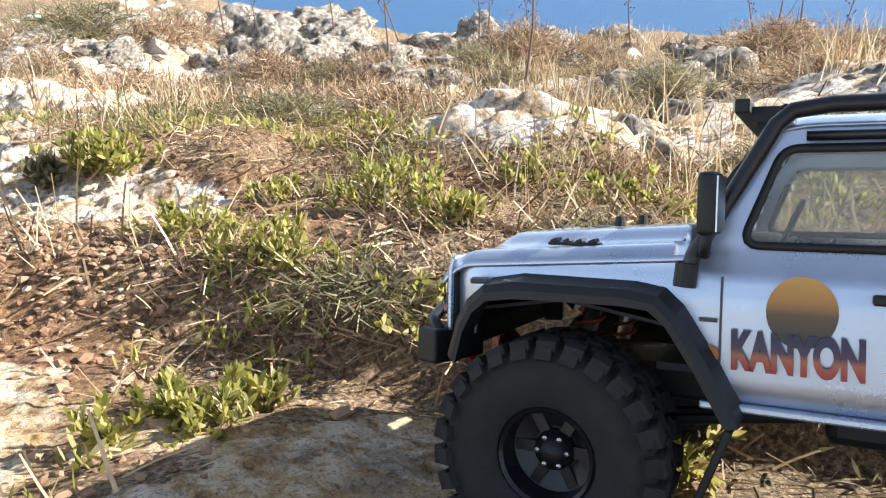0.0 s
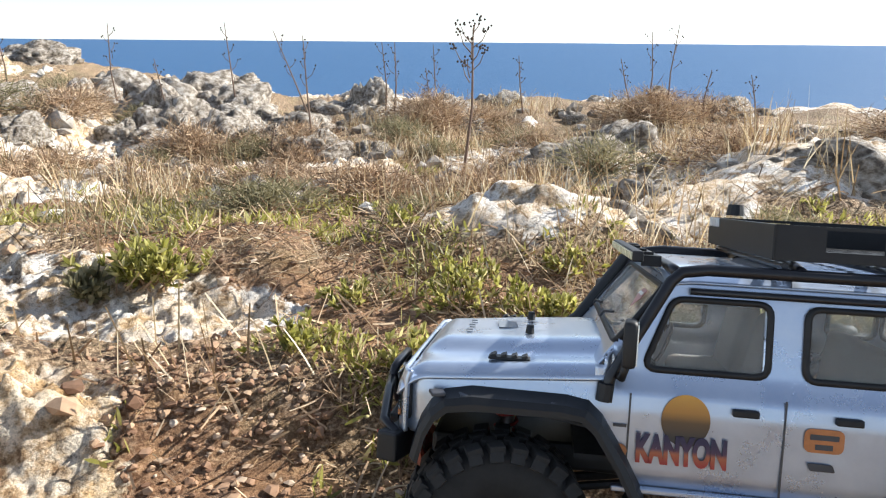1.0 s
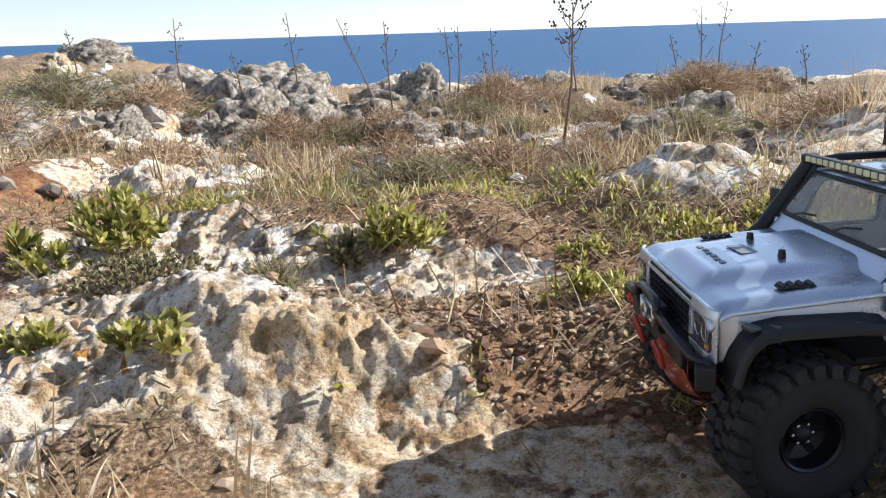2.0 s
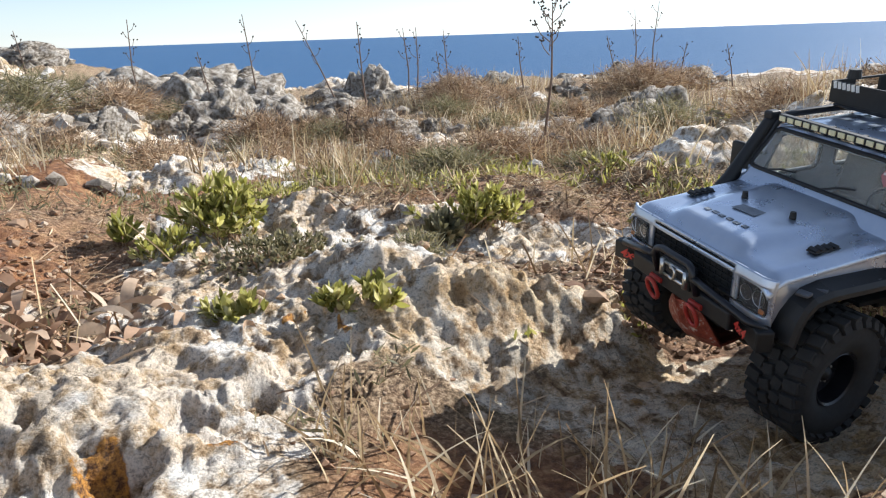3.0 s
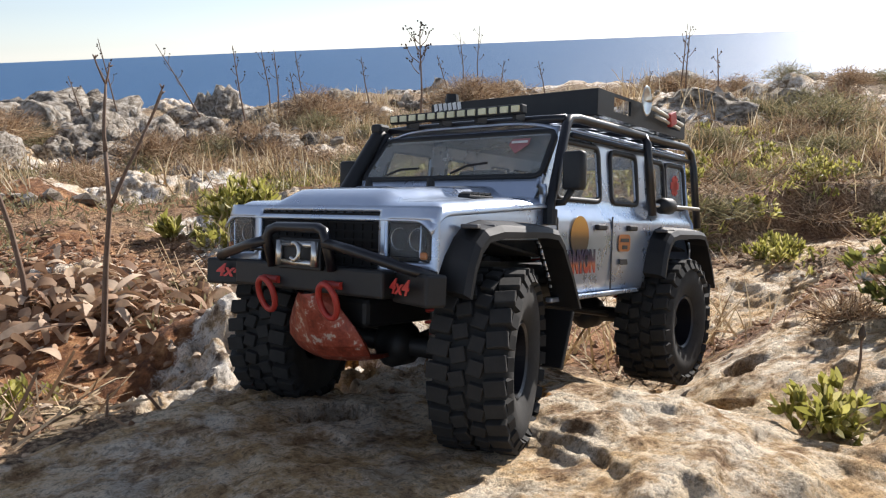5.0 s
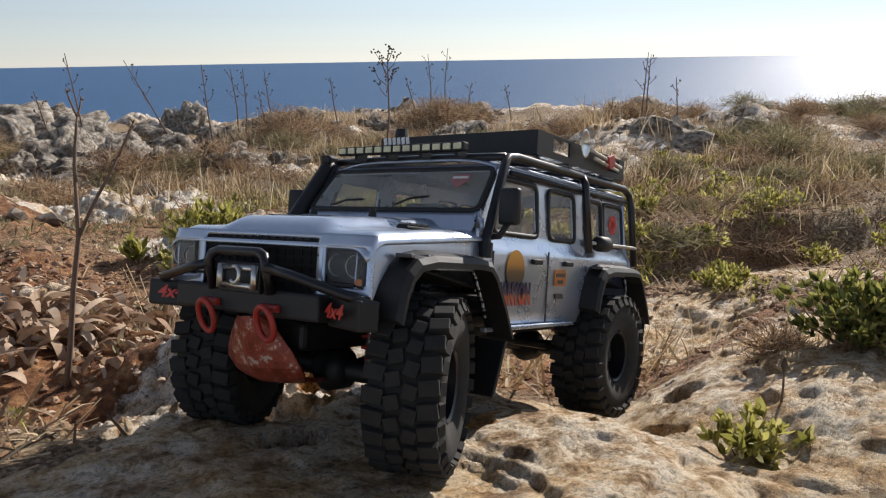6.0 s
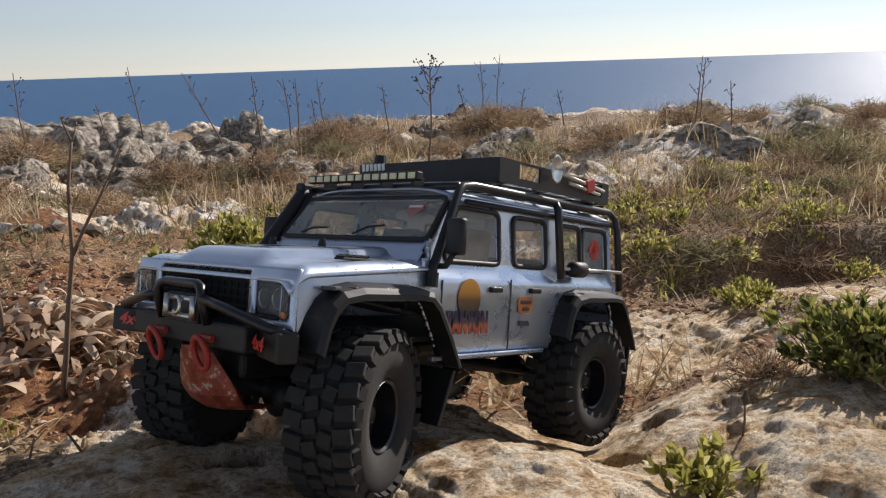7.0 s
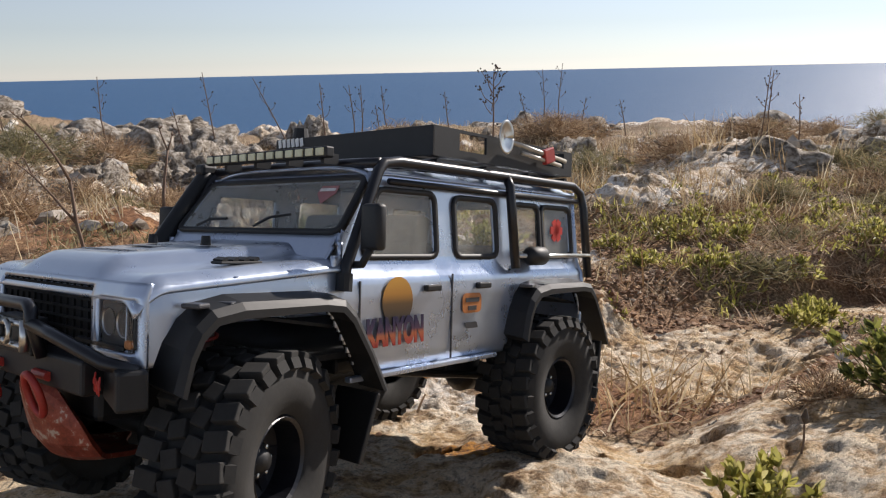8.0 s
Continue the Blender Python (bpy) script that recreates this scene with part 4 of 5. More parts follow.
def bare_height(x, y):
    """The lie of the land without its fine relief."""
    z = -0.026 - 0.030 * smooth(1.3, 2.2, y)
    z = z + 0.038 * smooth(-1.02, -0.9, x) * smooth(-0.13, -0.22, x) * np.clip((y - 0.85 + 0.05 * fbm(x, y, 7.0, 3, 5)) / 0.33, 0, 1) * smooth(1.5, 1.2, y)
    z = z + 0.06 * smooth(-0.9, -1.05, x) * smooth(0.5, 0.9, y)
    z = z + 0.05 * blob(x, y, -0.82, 1.62, 0.30, 0.18, 15) + 0.075 * blob(x, y, 0.16, 1.24, 0.20, 0.12, 0, 3.0) + 0.03 * blob(x, y, 0.42, 1.35, 0.28, 0.15, 0)
    z = z + 0.044 * blob(x, y, -0.86, 0.615, 0.16, 0.115, 15, 4.0) + 0.036 * blob(x, y, -0.64, 0.76, 0.14, 0.12, 0) + 0.015 * blob(x, y, -0.45, 0.70, 0.12, 0.07, 0)
    z = z + 0.10 * blob(x, y, 0.95, 1.55, 0.35, 0.25, 30) + 0.04 * blob(x, y, 1.6, 1.9, 0.8, 0.6, 0)
    z = z + 0.034 * blob(x, y, -0.50, 0.785, 0.17, 0.085, -28, 6.0)   # a ledge above the track
    z = z + 0.020 * blob(x, y, 0.10, 0.56, 0.11, 0.07, 20, 4.0)
    # the slab in front, which falls away towards the hollow
    slab = 0.034 - 0.30 * np.clip(y - 0.13, 0, 0.5)
    w = smooth(0.37, 0.30, y + 0.03 * fbm(x, y, 14.0, 3, 6)) * smooth(0.05, -0.12, x) * slab_reach(x, y)
    z = z * (1 - w) + slab * w
    # the hollow along which the car came
    yc = track_y(x)
    zt = np.interp(x, [-0.72, -0.63, -0.44, -0.27, 0.0, 0.25, 0.5, 1.2], [-0.042, -0.058, -0.075, -0.084, -0.076, -0.086, -0.068, -0.02]) - 0.24 * np.clip(y - yc, -0.11, 0.11) * smooth(-0.2, 0.0, x)
    w = np.where(y < yc, np.exp(-(np.abs(y - yc) / 0.19) ** 6), smooth(0.21, 0.09, y - yc)) * smooth(-0.80, -0.68, x) * smooth(1.4, 0.8, x)
    z = z * (1 - w) + zt * w
    # the ramp of rock on to which it climbs
    ramp_z = np.interp(x, [-1.6, -1.25, -1.06, -0.92, -0.80, -0.645, -0.55], [0.092, 0.087, 0.077, 0.047, 0.033, -0.018, -0.045]) - 0.15 * (y - 0.215)
    w = smooth(-0.60, -0.70, x) * smooth(0.54, 0.42, y) * smooth(-0.02, 0.10, y) * smooth(-1.5, -1.2, x)
    z = z * (1 - w) + ramp_z * w
    # the ridge, and the cliff behind it
    d = np.hypot(x + 0.9, y + 0.2) + 0.35 * fbm(x, y, 0.8, 3, 77)
    z = z + 0.075 * np.exp(-((d - 4.1) / 0.6) ** 2) * (1 + 1.2 * fbm(x, y, 1.1, 3, 80))
    z = z + 0.10 * smooth(-0.4, -2.2, x) * smooth(1.5, 3.0, y)
    front = smooth(-1.5, 0.5, y + 0.15 * x)
    return np.maximum(z - 1.4 * np.maximum(d - 4.6, 0) * front, -19.5)


def patchy_rock(x, y):
    return smooth(-0.08, 0.16, fbm(x, y, 6.0, 3, 33))


def terraced(h, step):
    """Worn layers: flat treads and short steep risers."""
    k = np.floor(h / step)
    return (k + smooth(0.55, 1.0, h / step - k)) * step


# Hollows worn into the slab: place, radius, depth.
BOWLS = ((-0.909, 0.415, 0.034, 0.030), (-0.868, 0.292, 0.016, 0.022), (-0.80, 0.375, 0.010, 0.012), (-0.666, 0.210, 0.026, 0.018), (-0.58, 0.245, 0.028, 0.012), (-0.845, 0.525, 0.026, 0.020), (-0.795, 0.565, 0.018, 0.018), (-0.90, 0.565, 0.016, 0.016),
         (-0.735, 0.60, 0.024, 0.024), (-0.52, 0.19, 0.020, 0.012), (-0.60, 0.155, 0.014, 0.010), (-0.97, 0.33, 0.020, 0.018), (-0.76, 0.205, 0.012, 0.010), (-0.65, 0.80, 0.022, 0.018), (-0.50, 0.98, 0.024, 0.014), (-0.62, 0.96, 0.028, 0.016), (-0.55, 0.75, 0.022, 0.022), (-0.43, 0.71, 0.016, 0.016))


def ground_height(x, y):
    rock, litter = cover(x, y)
    z = bare_height(x, y)
    far = np.hypot(x + 0.6, y - 0.4)
    keep = 1 - (0.45 + 0.35 * smooth(-0.75, -0.6, x)) * np.exp(-(np.abs(y - track_y(x)) / 0.15) ** 6) * smooth(0.9, 0.6, x)
    wx, wy = x + 0.030 * fbm(x, y, 20.0, 4, 9), y + 0.030 * fbm(x, y, 20.0, 4, 10)
    deep = 0.12 + 0.95 * patchy_rock(x, y)
    slab = smooth(0.42, 0.34, y) * smooth(-1.4, -1.2, x)
    hollow = 0.40 * pits(wx, wy, 9.0, 27, 0.30) + 0.38 * pits(wx, wy, 17.0, 21, 0.34) + 0.26 * pits(wx, wy, 34.0, 31, 0.36) + 0.13 * pits(wx, wy, 66.0, 37, 0.34)
    rough = (1 - 0.45 * slab) * terraced(0.055 * fbm(wx, wy, 5.0, 4, 3), 0.013) - (0.060 - 0.014 * smooth(0.75, 0.95, y)) * deep * (1 - 0.97 * slab) * np.minimum(hollow, 0.74)
    rough = rough + (0.015 - 0.012 * slab) * (0.22 - np.abs(fbm(x, y, 16.0, 5, 90, 0.60))) + (0.011 - 0.009 * slab) * fbm(wx, wy, 30.0, 4, 93, 0.66)
    z = z + keep * rock * rough + rock * (0.006 - 0.003 * slab) * fbm(x, y, 60.0, 4, 12, 0.65)
    z = z + (1 - rock) * keep * (0.016 * fbm(x, y, 8.0, 4, 14) + 0.007 * fbm(x, y, 60.0, 3, 16))
    for cx, cy, r, deep in BOWLS:
        z = z - deep * smooth(1.1, 0.70, np.hypot(wx - cx, (wy - cy) * 1.25) / r)
    return z + smooth(1.2, 3.0, far) * (0.10 * fbm(x, y, 1.6, 5, 18, 0.5) + 0.10 * rock * np.abs(fbm(x, y, 3.0, 4, 19)))


def spread(lo, hi, step, growth, reach):
    mid = list(np.arange(lo, hi, step))
    out, s, v = [], step, hi
    while v < reach:
        s *= growth if v - hi < 6 else 1.25
        v += s
        out.append(v)
    back, s, v = [], step, lo
    while v > -reach:
        s *= (growth if lo - v < 5 else 1.3)
        v -= s
        back.append(v)
    return np.array(back[::-1] + mid + out)


def build_ground():
    xs, ys = spread(-1.24, -0.34, 0.0030, 1.018, 45), spread(0.04, 0.74, 0.0030, 1.013, 45)
    ys = ys[(ys > -30)]
    gx, gy = np.meshgrid(xs, ys)
    gz = ground_height(gx, gy)
    n, m = gx.shape
    me = bpy.data.meshes.new("ground")
    idx = np.arange(n * m).reshape(n, m)
    faces = np.stack([idx[:-1, :-1], idx[:-1, 1:], idx[1:, 1:], idx[1:, :-1]], -1).reshape(-1, 4)
    me.vertices.add(n * m)
    me.vertices.foreach_set("co", np.stack([gx, gy, gz], -1).ravel())
    me.loops.add(faces.size)
    me.loops.foreach_set("vertex_index", faces.ravel())
    me.polygons.add(len(faces))
    me.polygons.foreach_set("loop_start", np.arange(0, faces.size, 4))
    me.polygons.foreach_set("use_smooth", np.ones(len(faces), bool))
    me.update(calc_edges=True)
    rock, litter = cover(gx, gy)
    col = np.stack([rock, litter, cover(gx, gy, True), np.maximum(smooth(0.56, 0.38, gy + 0.2 * fbm(gx, gy, 5.0, 3, 71)), smooth(-0.66, -0.52, gx) * smooth(0.84, 0.66, gy + 0.15 * fbm(gx, gy, 5.0, 3, 72)))], -1)
    layer = me.attributes.new("cover", "FLOAT_COLOR", "POINT")
    layer.data.foreach_set("color", col.ravel().astype(np.float32))
    me.materials.append(GROUND)
    tagged(new("ground", me), "rocky coastal ground of pale limestone, red soil and dry litter", "ground", kind="structure")


def build_sea():
    bm = bmesh.new()
    bmesh.ops.create_grid(bm, x_segments=8, y_segments=8, size=4950)
    ob = new("water", mesh_of(bm, "water", SEA, False))
    ob.location = (0, 0, -18)
    tagged(ob, "calm blue sea reaching to the horizon", "sea", kind="structure")


def z_at(x, y):
    return float(ground_height(np.array([float(x)]), np.array([float(y)]))[0])


build_ground()
build_sea()


def boulder_mesh(seed, rugged=0.42, level=4):
    bm = bmesh.new()
    bmesh.ops.create_icosphere(bm, subdivisions=level, radius=1.0)
    off = Vector((seed * 7.1, seed * 3.3, seed * 1.7))
    for v in bm.verts:
        p = v.co.copy()
        d = 0.30 * noise.noise(p * 0.9 + off) + rugged * abs(noise.noise(p * 2.2 + off)) + 0.12 * abs(noise.noise(p * 5 + off)) + 0.05 * noise.noise(p * 11 + off)
        hole = max(0.0, noise.noise(p * 3.4 - off) - 0.16)
        v.co = p * (0.82 + d - 1.0 * hole)
    return mesh_of(bm, "boulder", STONE, True)


BOULDERS = [boulder_mesh(k) for k in range(1, 8)]


def boulder(x, y, top, rx, ry, k, turn=0.0, label="weathered pitted pale limestone boulder"):
    """A rock sunk into the ground, its top at the given height."""
    h = max(0.05, 0.62 * rx, (top - z_at(x, y)) * 1.15)
    ob = new("boulder", BOULDERS[k % 7])
    ob.matrix_basis = pose(x, y, top - h * 0.95, 0, 0, turn) @ Matrix.Diagonal((rx, ry, h, 1))
    return tagged(ob, label, "rock", "boulders on the ridge")


def boulders():
    for row in ((-0.52, 2.66, 0.07, 0.20, 0.13), (-0.40, 2.60, 0.02, 0.12, 0.10), (-0.70, 2.75, 0.09, 0.18, 0.14), (-0.02, 3.55, 0.115, 0.16, 0.15), (-0.14, 3.50, 0.02, 0.20, 0.14), (0.58, 3.50, 0.065, 0.19, 0.16), (1.18, 3.85, 0.025, 0.20, 0.15), (1.45, 3.9, 0.02, 0.22, 0.2), (0.42, 2.10, -0.02, 0.11, 0.09),
                (0.62, 2.20, 0.03, 0.26, 0.15), (0.75, 2.35, 0.06, 0.22, 0.16), (0.90, 2.15, 0.01, 0.2, 0.14), (-0.85, 3.25, 0.10, 0.34, 0.2), (-0.55, 3.0, 0.03, 0.25, 0.16), (-1.15, 3.2, 0.13, 0.3, 0.2), (-1.5, 3.0, 0.14, 0.4, 0.25),
                (-0.35, 2.75, -0.03, 0.14, 0.10), (0.0, 2.8, -0.05, 0.18, 0.12), (0.85, 1.46, 0.105, 0.22, 0.14), (1.05, 1.6, 0.06, 0.2, 0.2), (1.35, 1.75, 0.05, 0.3, 0.2), (1.7, 1.6, 0.06, 0.35, 0.2), (2.3, 1.9, 0.08, 0.45, 0.3),
                (2.0, 2.5, 0.04, 0.4, 0.3), (2.6, 2.8, 0.05, 0.4, 0.3), (0.35, 1.30, 0.02, 0.2, 0.08), (0.55, 1.55, 0.02, 0.2, 0.1), (-1.35, 1.6, 0.07, 0.2, 0.14), (-1.3, 2.2, 0.1, 0.3, 0.2), (-0.80, 3.45, 0.155, 0.30, 0.2), (-0.62, 3.25, 0.115, 0.26, 0.2), (-0.50, 3.12, 0.07, 0.2, 0.15), (-1.02, 3.4, 0.15, 0.35, 0.25), (-1.28, 3.5, 0.17, 0.35, 0.2), (-0.75, 3.05, 0.04, 0.3, 0.15)):
        boulder(*row, k=int(row[0] * 37) % 7, turn=row[1] * 90)
    rng = random.Random(11)
    for k in range(34):
        x, y, r = rng.uniform(-1.6, 1.9), rng.uniform(2.3, 3.6), rng.uniform(0.05, 0.17)
        boulder(x, y, z_at(x, y) + 0.5 * r, r, r * rng.uniform(0.6, 1.0), k, rng.uniform(0, 360), "craggy grey limestone rock among dry shrubs")


boulders()


# ---- plants and stones ----
RNG = np.random.default_rng(5)


def quad_mesh(name, verts, faces, mat, smooth_it=True):
    """A mesh from arrays of points and of faces with an equal number of corners."""
    me = bpy.data.meshes.new(name)
    k = faces.shape[1]
    me.vertices.add(len(verts))
    me.vertices.foreach_set("co", np.ascontiguousarray(verts, dtype=np.float64).ravel())
    me.loops.add(faces.size)
    me.loops.foreach_set("vertex_index", np.ascontiguousarray(faces).ravel())
    me.polygons.add(len(faces))
    me.polygons.foreach_set("loop_start", np.arange(0, faces.size, k))
    me.polygons.foreach_set("use_smooth", np.full(len(faces), smooth_it))
    me.update(calc_edges=True)
    me.materials.append(mat)
    return me


def unit(v):
    return v / np.maximum(np.linalg.norm(v, axis=-1, keepdims=True), 1e-9)


def blades(base, way, length, width, bend, segs=3, shape="taper", fold=0.0):
    """Narrow leaves or stems: from base along way, bending down by bend; gives points and faces."""
    n = len(base)
    way = unit(way)
    side = unit(np.cross(way, unit(RNG.normal(size=(n, 3)))))
    down = np.array([0, 0, -1.0])
    pts = []
    p, d = base.copy(), way.copy()
    for k in range(segs + 1):
        t = k / segs
        w = {"taper": 1 - 0.85 * t, "leaf": math.sin(math.pi * (0.12 + 0.83 * t)) , "stem": 1 - 0.4 * t}[shape]
        off = side * (width * w)[:, None] if np.ndim(width) else side * width * w
        lift = unit(np.cross(side, d)) * (fold * w)
        pts.append(np.stack([p - off + lift * 1.0, p + off + lift], 1))
        p = p + d * (length / segs)[:, None]
        d = unit(d + down * (bend / segs)[:, None])
    verts = np.stack(pts, 1).reshape(n, -1, 3)
    f = np.array([[2 * k, 2 * k + 1, 2 * k + 3, 2 * k + 2] for k in range(segs)])
    faces = (f[None] + (np.arange(n) * verts.shape[1])[:, None, None]).reshape(-1, 4)
    return verts.reshape(-1, 3), faces


def joined(parts):
    vs, fs, at = [], [], 0
    for v, f in parts:
        vs.append(v), fs.append(f + at)
        at += len(v)
    return np.concatenate(vs), np.concatenate(fs)


def sown(n, x0, x1, y0, y1, chance):
    """Places on the ground, kept by chance(x, y, rock, litter)."""
    x, y = RNG.uniform(x0, x1, n), RNG.uniform(y0, y1, n)
    rock, litter = cover(x, y)
    ok = RNG.uniform(size=n) < chance(x, y, rock, litter)
    x, y = x[ok], y[ok]
    return np.stack([x, y, ground_height(x, y)], 1)


def tilted(n, low, high):
    """Directions that rise by low to high degrees."""
    a, e = RNG.uniform(0, 2 * np.pi, n), np.radians(RNG.uniform(low, high, n))
    return np.stack([np.cos(a) * np.cos(e), np.sin(a) * np.cos(e), np.sin(e)], 1)


def stuff(name, data, mat, label, category):
    v, f = data
    return tagged(new(name, quad_mesh(name, v, f, mat)), label, category, kind="stuff")


def on_track(x, y):
    yc = np.interp(x, [-0.75, -0.6, -0.4, -0.2, 0.0, 0.25, 0.5, 1.0], [0.40, 0.47, 0.53, 0.575, 0.56, 0.51, 0.42, 0.3])
    return np.exp(-((y - yc) / 0.14) ** 4) * (x > -0.8)


def patchy(x, y, scale, seed, lo=-0.1, hi=0.2):
    return smooth(lo, hi, fbm(x, y, scale, 3, seed))


def bare(x, y):
    return 1 - 0.85 * np.maximum(smooth(-0.50, -0.62, x) * smooth(2.6, 2.2, y) * smooth(0.52, 0.62, y), np.maximum(blob(x, y, -0.40, 0.93, 0.25, 0.19, 0, 4.0), np.maximum(1.1 * blob(x, y, -0.28, 0.52, 0.27, 0.13, -10, 4.0), 0.9 * blob(x, y, 0.10, 0.55, 0.13, 0.09, 20, 4.0))))


def litter_layers():
    near = lambda x, y: 1 - smooth(1.3, 2.6, np.hypot(x + 0.4, y - 0.6))
    # lying straw
    p = sown(60000, -1.3, 1.3, 0.3, 2.6, lambda x, y, r, l: (1 - r) ** 2 * (0.15 + 0.85 * l) * (0.25 + 0.75 * near(x, y)) * (0.2 + 0.8 * patchy(x, y, 5, 201)) * (1 - (0.6 + 0.4 * smooth(-0.2, -0.35, x)) * on_track(x, y)) * bare(x, y))
    n = len(p)
    stuff("dry_grass", blades(p + [0, 0, 0.002], tilted(n, -5, 35), RNG.uniform(0.012, 0.045, n), RNG.uniform(0.0005, 0.0011, n), RNG.uniform(0.1, 1.4, n)), STRAW, "thick mat of dry straw-coloured grass on the soil", "dry grass")
    # standing dry stems
    p = sown(26000, -1.3, 1.6, 0.6, 3.4, lambda x, y, r, l: (1 - r) * (0.3 + 0.7 * l) * patchy(x, y, 3.5, 207, 0.0, 0.25) * (1 - on_track(x, y)) * bare(x, y))
    n = len(p)
    stuff("dry_stems", blades(p, tilted(n, 45, 90), RNG.uniform(0.03, 0.09, n), RNG.uniform(0.0006, 0.0015, n), RNG.uniform(0.0, 0.5, n), 3, "stem"), STRAW, "upright pale dry stems among the scrub", "dry grass")
    # brown twiggy litter
    p = sown(58000, -1.3, 1.5, 0.3, 2.8, lambda x, y, r, l: (1 - r) * l * (0.3 + 0.7 * near(x, y)) * (0.3 + 0.7 * patchy(x, y, 6, 211)) * (1 - (0.6 + 0.35 * smooth(-0.2, -0.35, x)) * on_track(x, y)) * bare(x, y))
    n = len(p)
    stuff("twig_litter", blades(p + [0, 0, 0.003], tilted(n, -10, 55), RNG.uniform(0.012, 0.05, n), RNG.uniform(0.0007, 0.0016, n), RNG.uniform(-0.3, 0.5, n), 2, "stem"), TWIG, "tangle of short brown twigs and stalks", "twigs")
    # small green and olive sprigs
    p = sown(5200, -0.75, 1.3, 0.4, 2.2, lambda x, y, r, l: (1 - r) * patchy(x, y, 7, 223, 0.05, 0.22) * (1 - on_track(x, y)))
    n = len(p)
    q = np.repeat(p, 9, 0) + RNG.normal(size=(9 * n, 3)) * [0.009, 0.009, 0.004]
    m = len(q)
    v, f = blades(q, tilted(m, 15, 85), RNG.uniform(0.010, 0.024, m), RNG.uniform(0.0012, 0.0026, m), RNG.uniform(-0.2, 0.6, m), 3, "leaf", 0.0)
    stuff("green_sprigs", (v, f), LEAF, "low green sprigs scattered through the dry grass", "sprigs")
    p = sown(5200, -1.2, 1.5, 0.5, 2.6, lambda x, y, r, l: (1 - r) * patchy(x, y, 4, 231, 0.0, 0.2) * (1 - on_track(x, y)))
    n = len(p)
    q = np.repeat(p, 10, 0) + np.abs(RNG.normal(size=(10 * n, 3))) * [0, 0, 0.012] + RNG.normal(size=(10 * n, 3)) * [0.014, 0.014, 0.0]
    m = len(q)
    stuff("olive_scrub", blades(q, tilted(m, 0, 85), RNG.uniform(0.008, 0.02, m), RNG.uniform(0.0008, 0.0018, m), RNG.uniform(-0.2, 0.5, m), 2, "leaf"), OLIVE, "low dull olive scrub creeping over the ground", "scrub")


def pebbles():
    bm = bmesh.new()
    bmesh.ops.create_icosphere(bm, subdivisions=1, radius=1.0)
    bm.verts.ensure_lookup_table()
    tv = np.array([v.co for v in bm.verts])
    tf = np.array([[v.index for v in f.verts] for f in bm.faces])
    bm.free()

    def lay(name, n, box_, sizes, chance, mat, label):
        p = sown(n, *box_, chance)
        k = len(p)
        s = RNG.uniform(sizes[0], sizes[1], k) * RNG.uniform(0.5, 1.0, k)
        shape = 1 + 0.28 * RNG.normal(size=(k, len(tv), 1)).clip(-1.5, 1.5)
        v = tv[None] * shape * (s[:, None, None] * np.stack([RNG.uniform(0.7, 1.3, k), RNG.uniform(0.7, 1.3, k), RNG.uniform(0.45, 0.8, k)], 1)[:, None])
        a = RNG.uniform(0, 6.3, k)
        c, sn = np.cos(a)[:, None], np.sin(a)[:, None]
        v = np.stack([v[..., 0] * c - v[..., 1] * sn, v[..., 0] * sn + v[..., 1] * c, v[..., 2]], -1) + p[:, None] + (s * 0.2)[:, None, None] * [0, 0, 1]
        f = (tf[None] + (np.arange(k) * len(tv))[:, None, None]).reshape(-1, 3)
        tagged(new(name, quad_mesh(name, v.reshape(-1, 3), f, mat, False)), label, "stones", kind="stuff")

    spot = lambda x, y: np.maximum(np.maximum(np.maximum(0.6 * blob(x, y, -0.27, 0.72, 0.14, 0.12, 0, 3), 0.5 * blob(x, y, -0.25, 0.64, 0.16, 0.10, -15, 4)), 0.14 * blob(x, y, -1.10, 0.66, 0.20, 0.26, 0, 4)), np.maximum(0.4 * blob(x, y, -1.1, 0.95, 0.25, 0.18), 0.5 * blob(x, y, -0.15, 0.45, 0.25, 0.2)))
    lay("pebbles", 30000, (-1.4, 0.2, 0.3, 1.15), (0.0025, 0.007), lambda x, y, r, l: (1 - r) * (0.06 + spot(x, y)) * (1 - 0.5 * on_track(x, y)), PEBBLE, "brown and pale pebbles on red soil")
    lay("stones", 1300, (-1.4, 0.3, 0.45, 1.3), (0.005, 0.013), lambda x, y, r, l: (1 - 0.7 * r) * (0.04 + spot(x, y)) * (1 - on_track(x, y)), PEBBLE, "small broken stones on the soil")
    lay("rubble", 1100, (-1.5, 1.9, 1.4, 3.7), (0.012, 0.05), lambda x, y, r, l: 0.1 + 0.6 * patchy(x, y, 1.6, 303, 0.0, 0.3), STONE, "scattered broken limestone rubble towards the ridge")


def rosettes(tips, ways, count, length, width, spread_=0.9):
    n = len(tips)
    base = np.repeat(tips, count, 0)
    way = unit(np.repeat(unit(ways), count, 0) + RNG.normal(size=(n * count, 3)) * spread_ * 0.6)
    m = n * count
    return blades(base, way, RNG.uniform(0.6, 1.1, m) * length, RNG.uniform(0.7, 1.1, m) * width, RNG.uniform(-0.5, 0.3, m), 4, "leaf", width * 0.3)


def plant_parts(thing, items):
    for name, data, mat, label in items:
        ob = new(name, quad_mesh(name, data[0], data[1], mat))
        ob.parent = thing
        tagged(ob, label, kind="stuff")


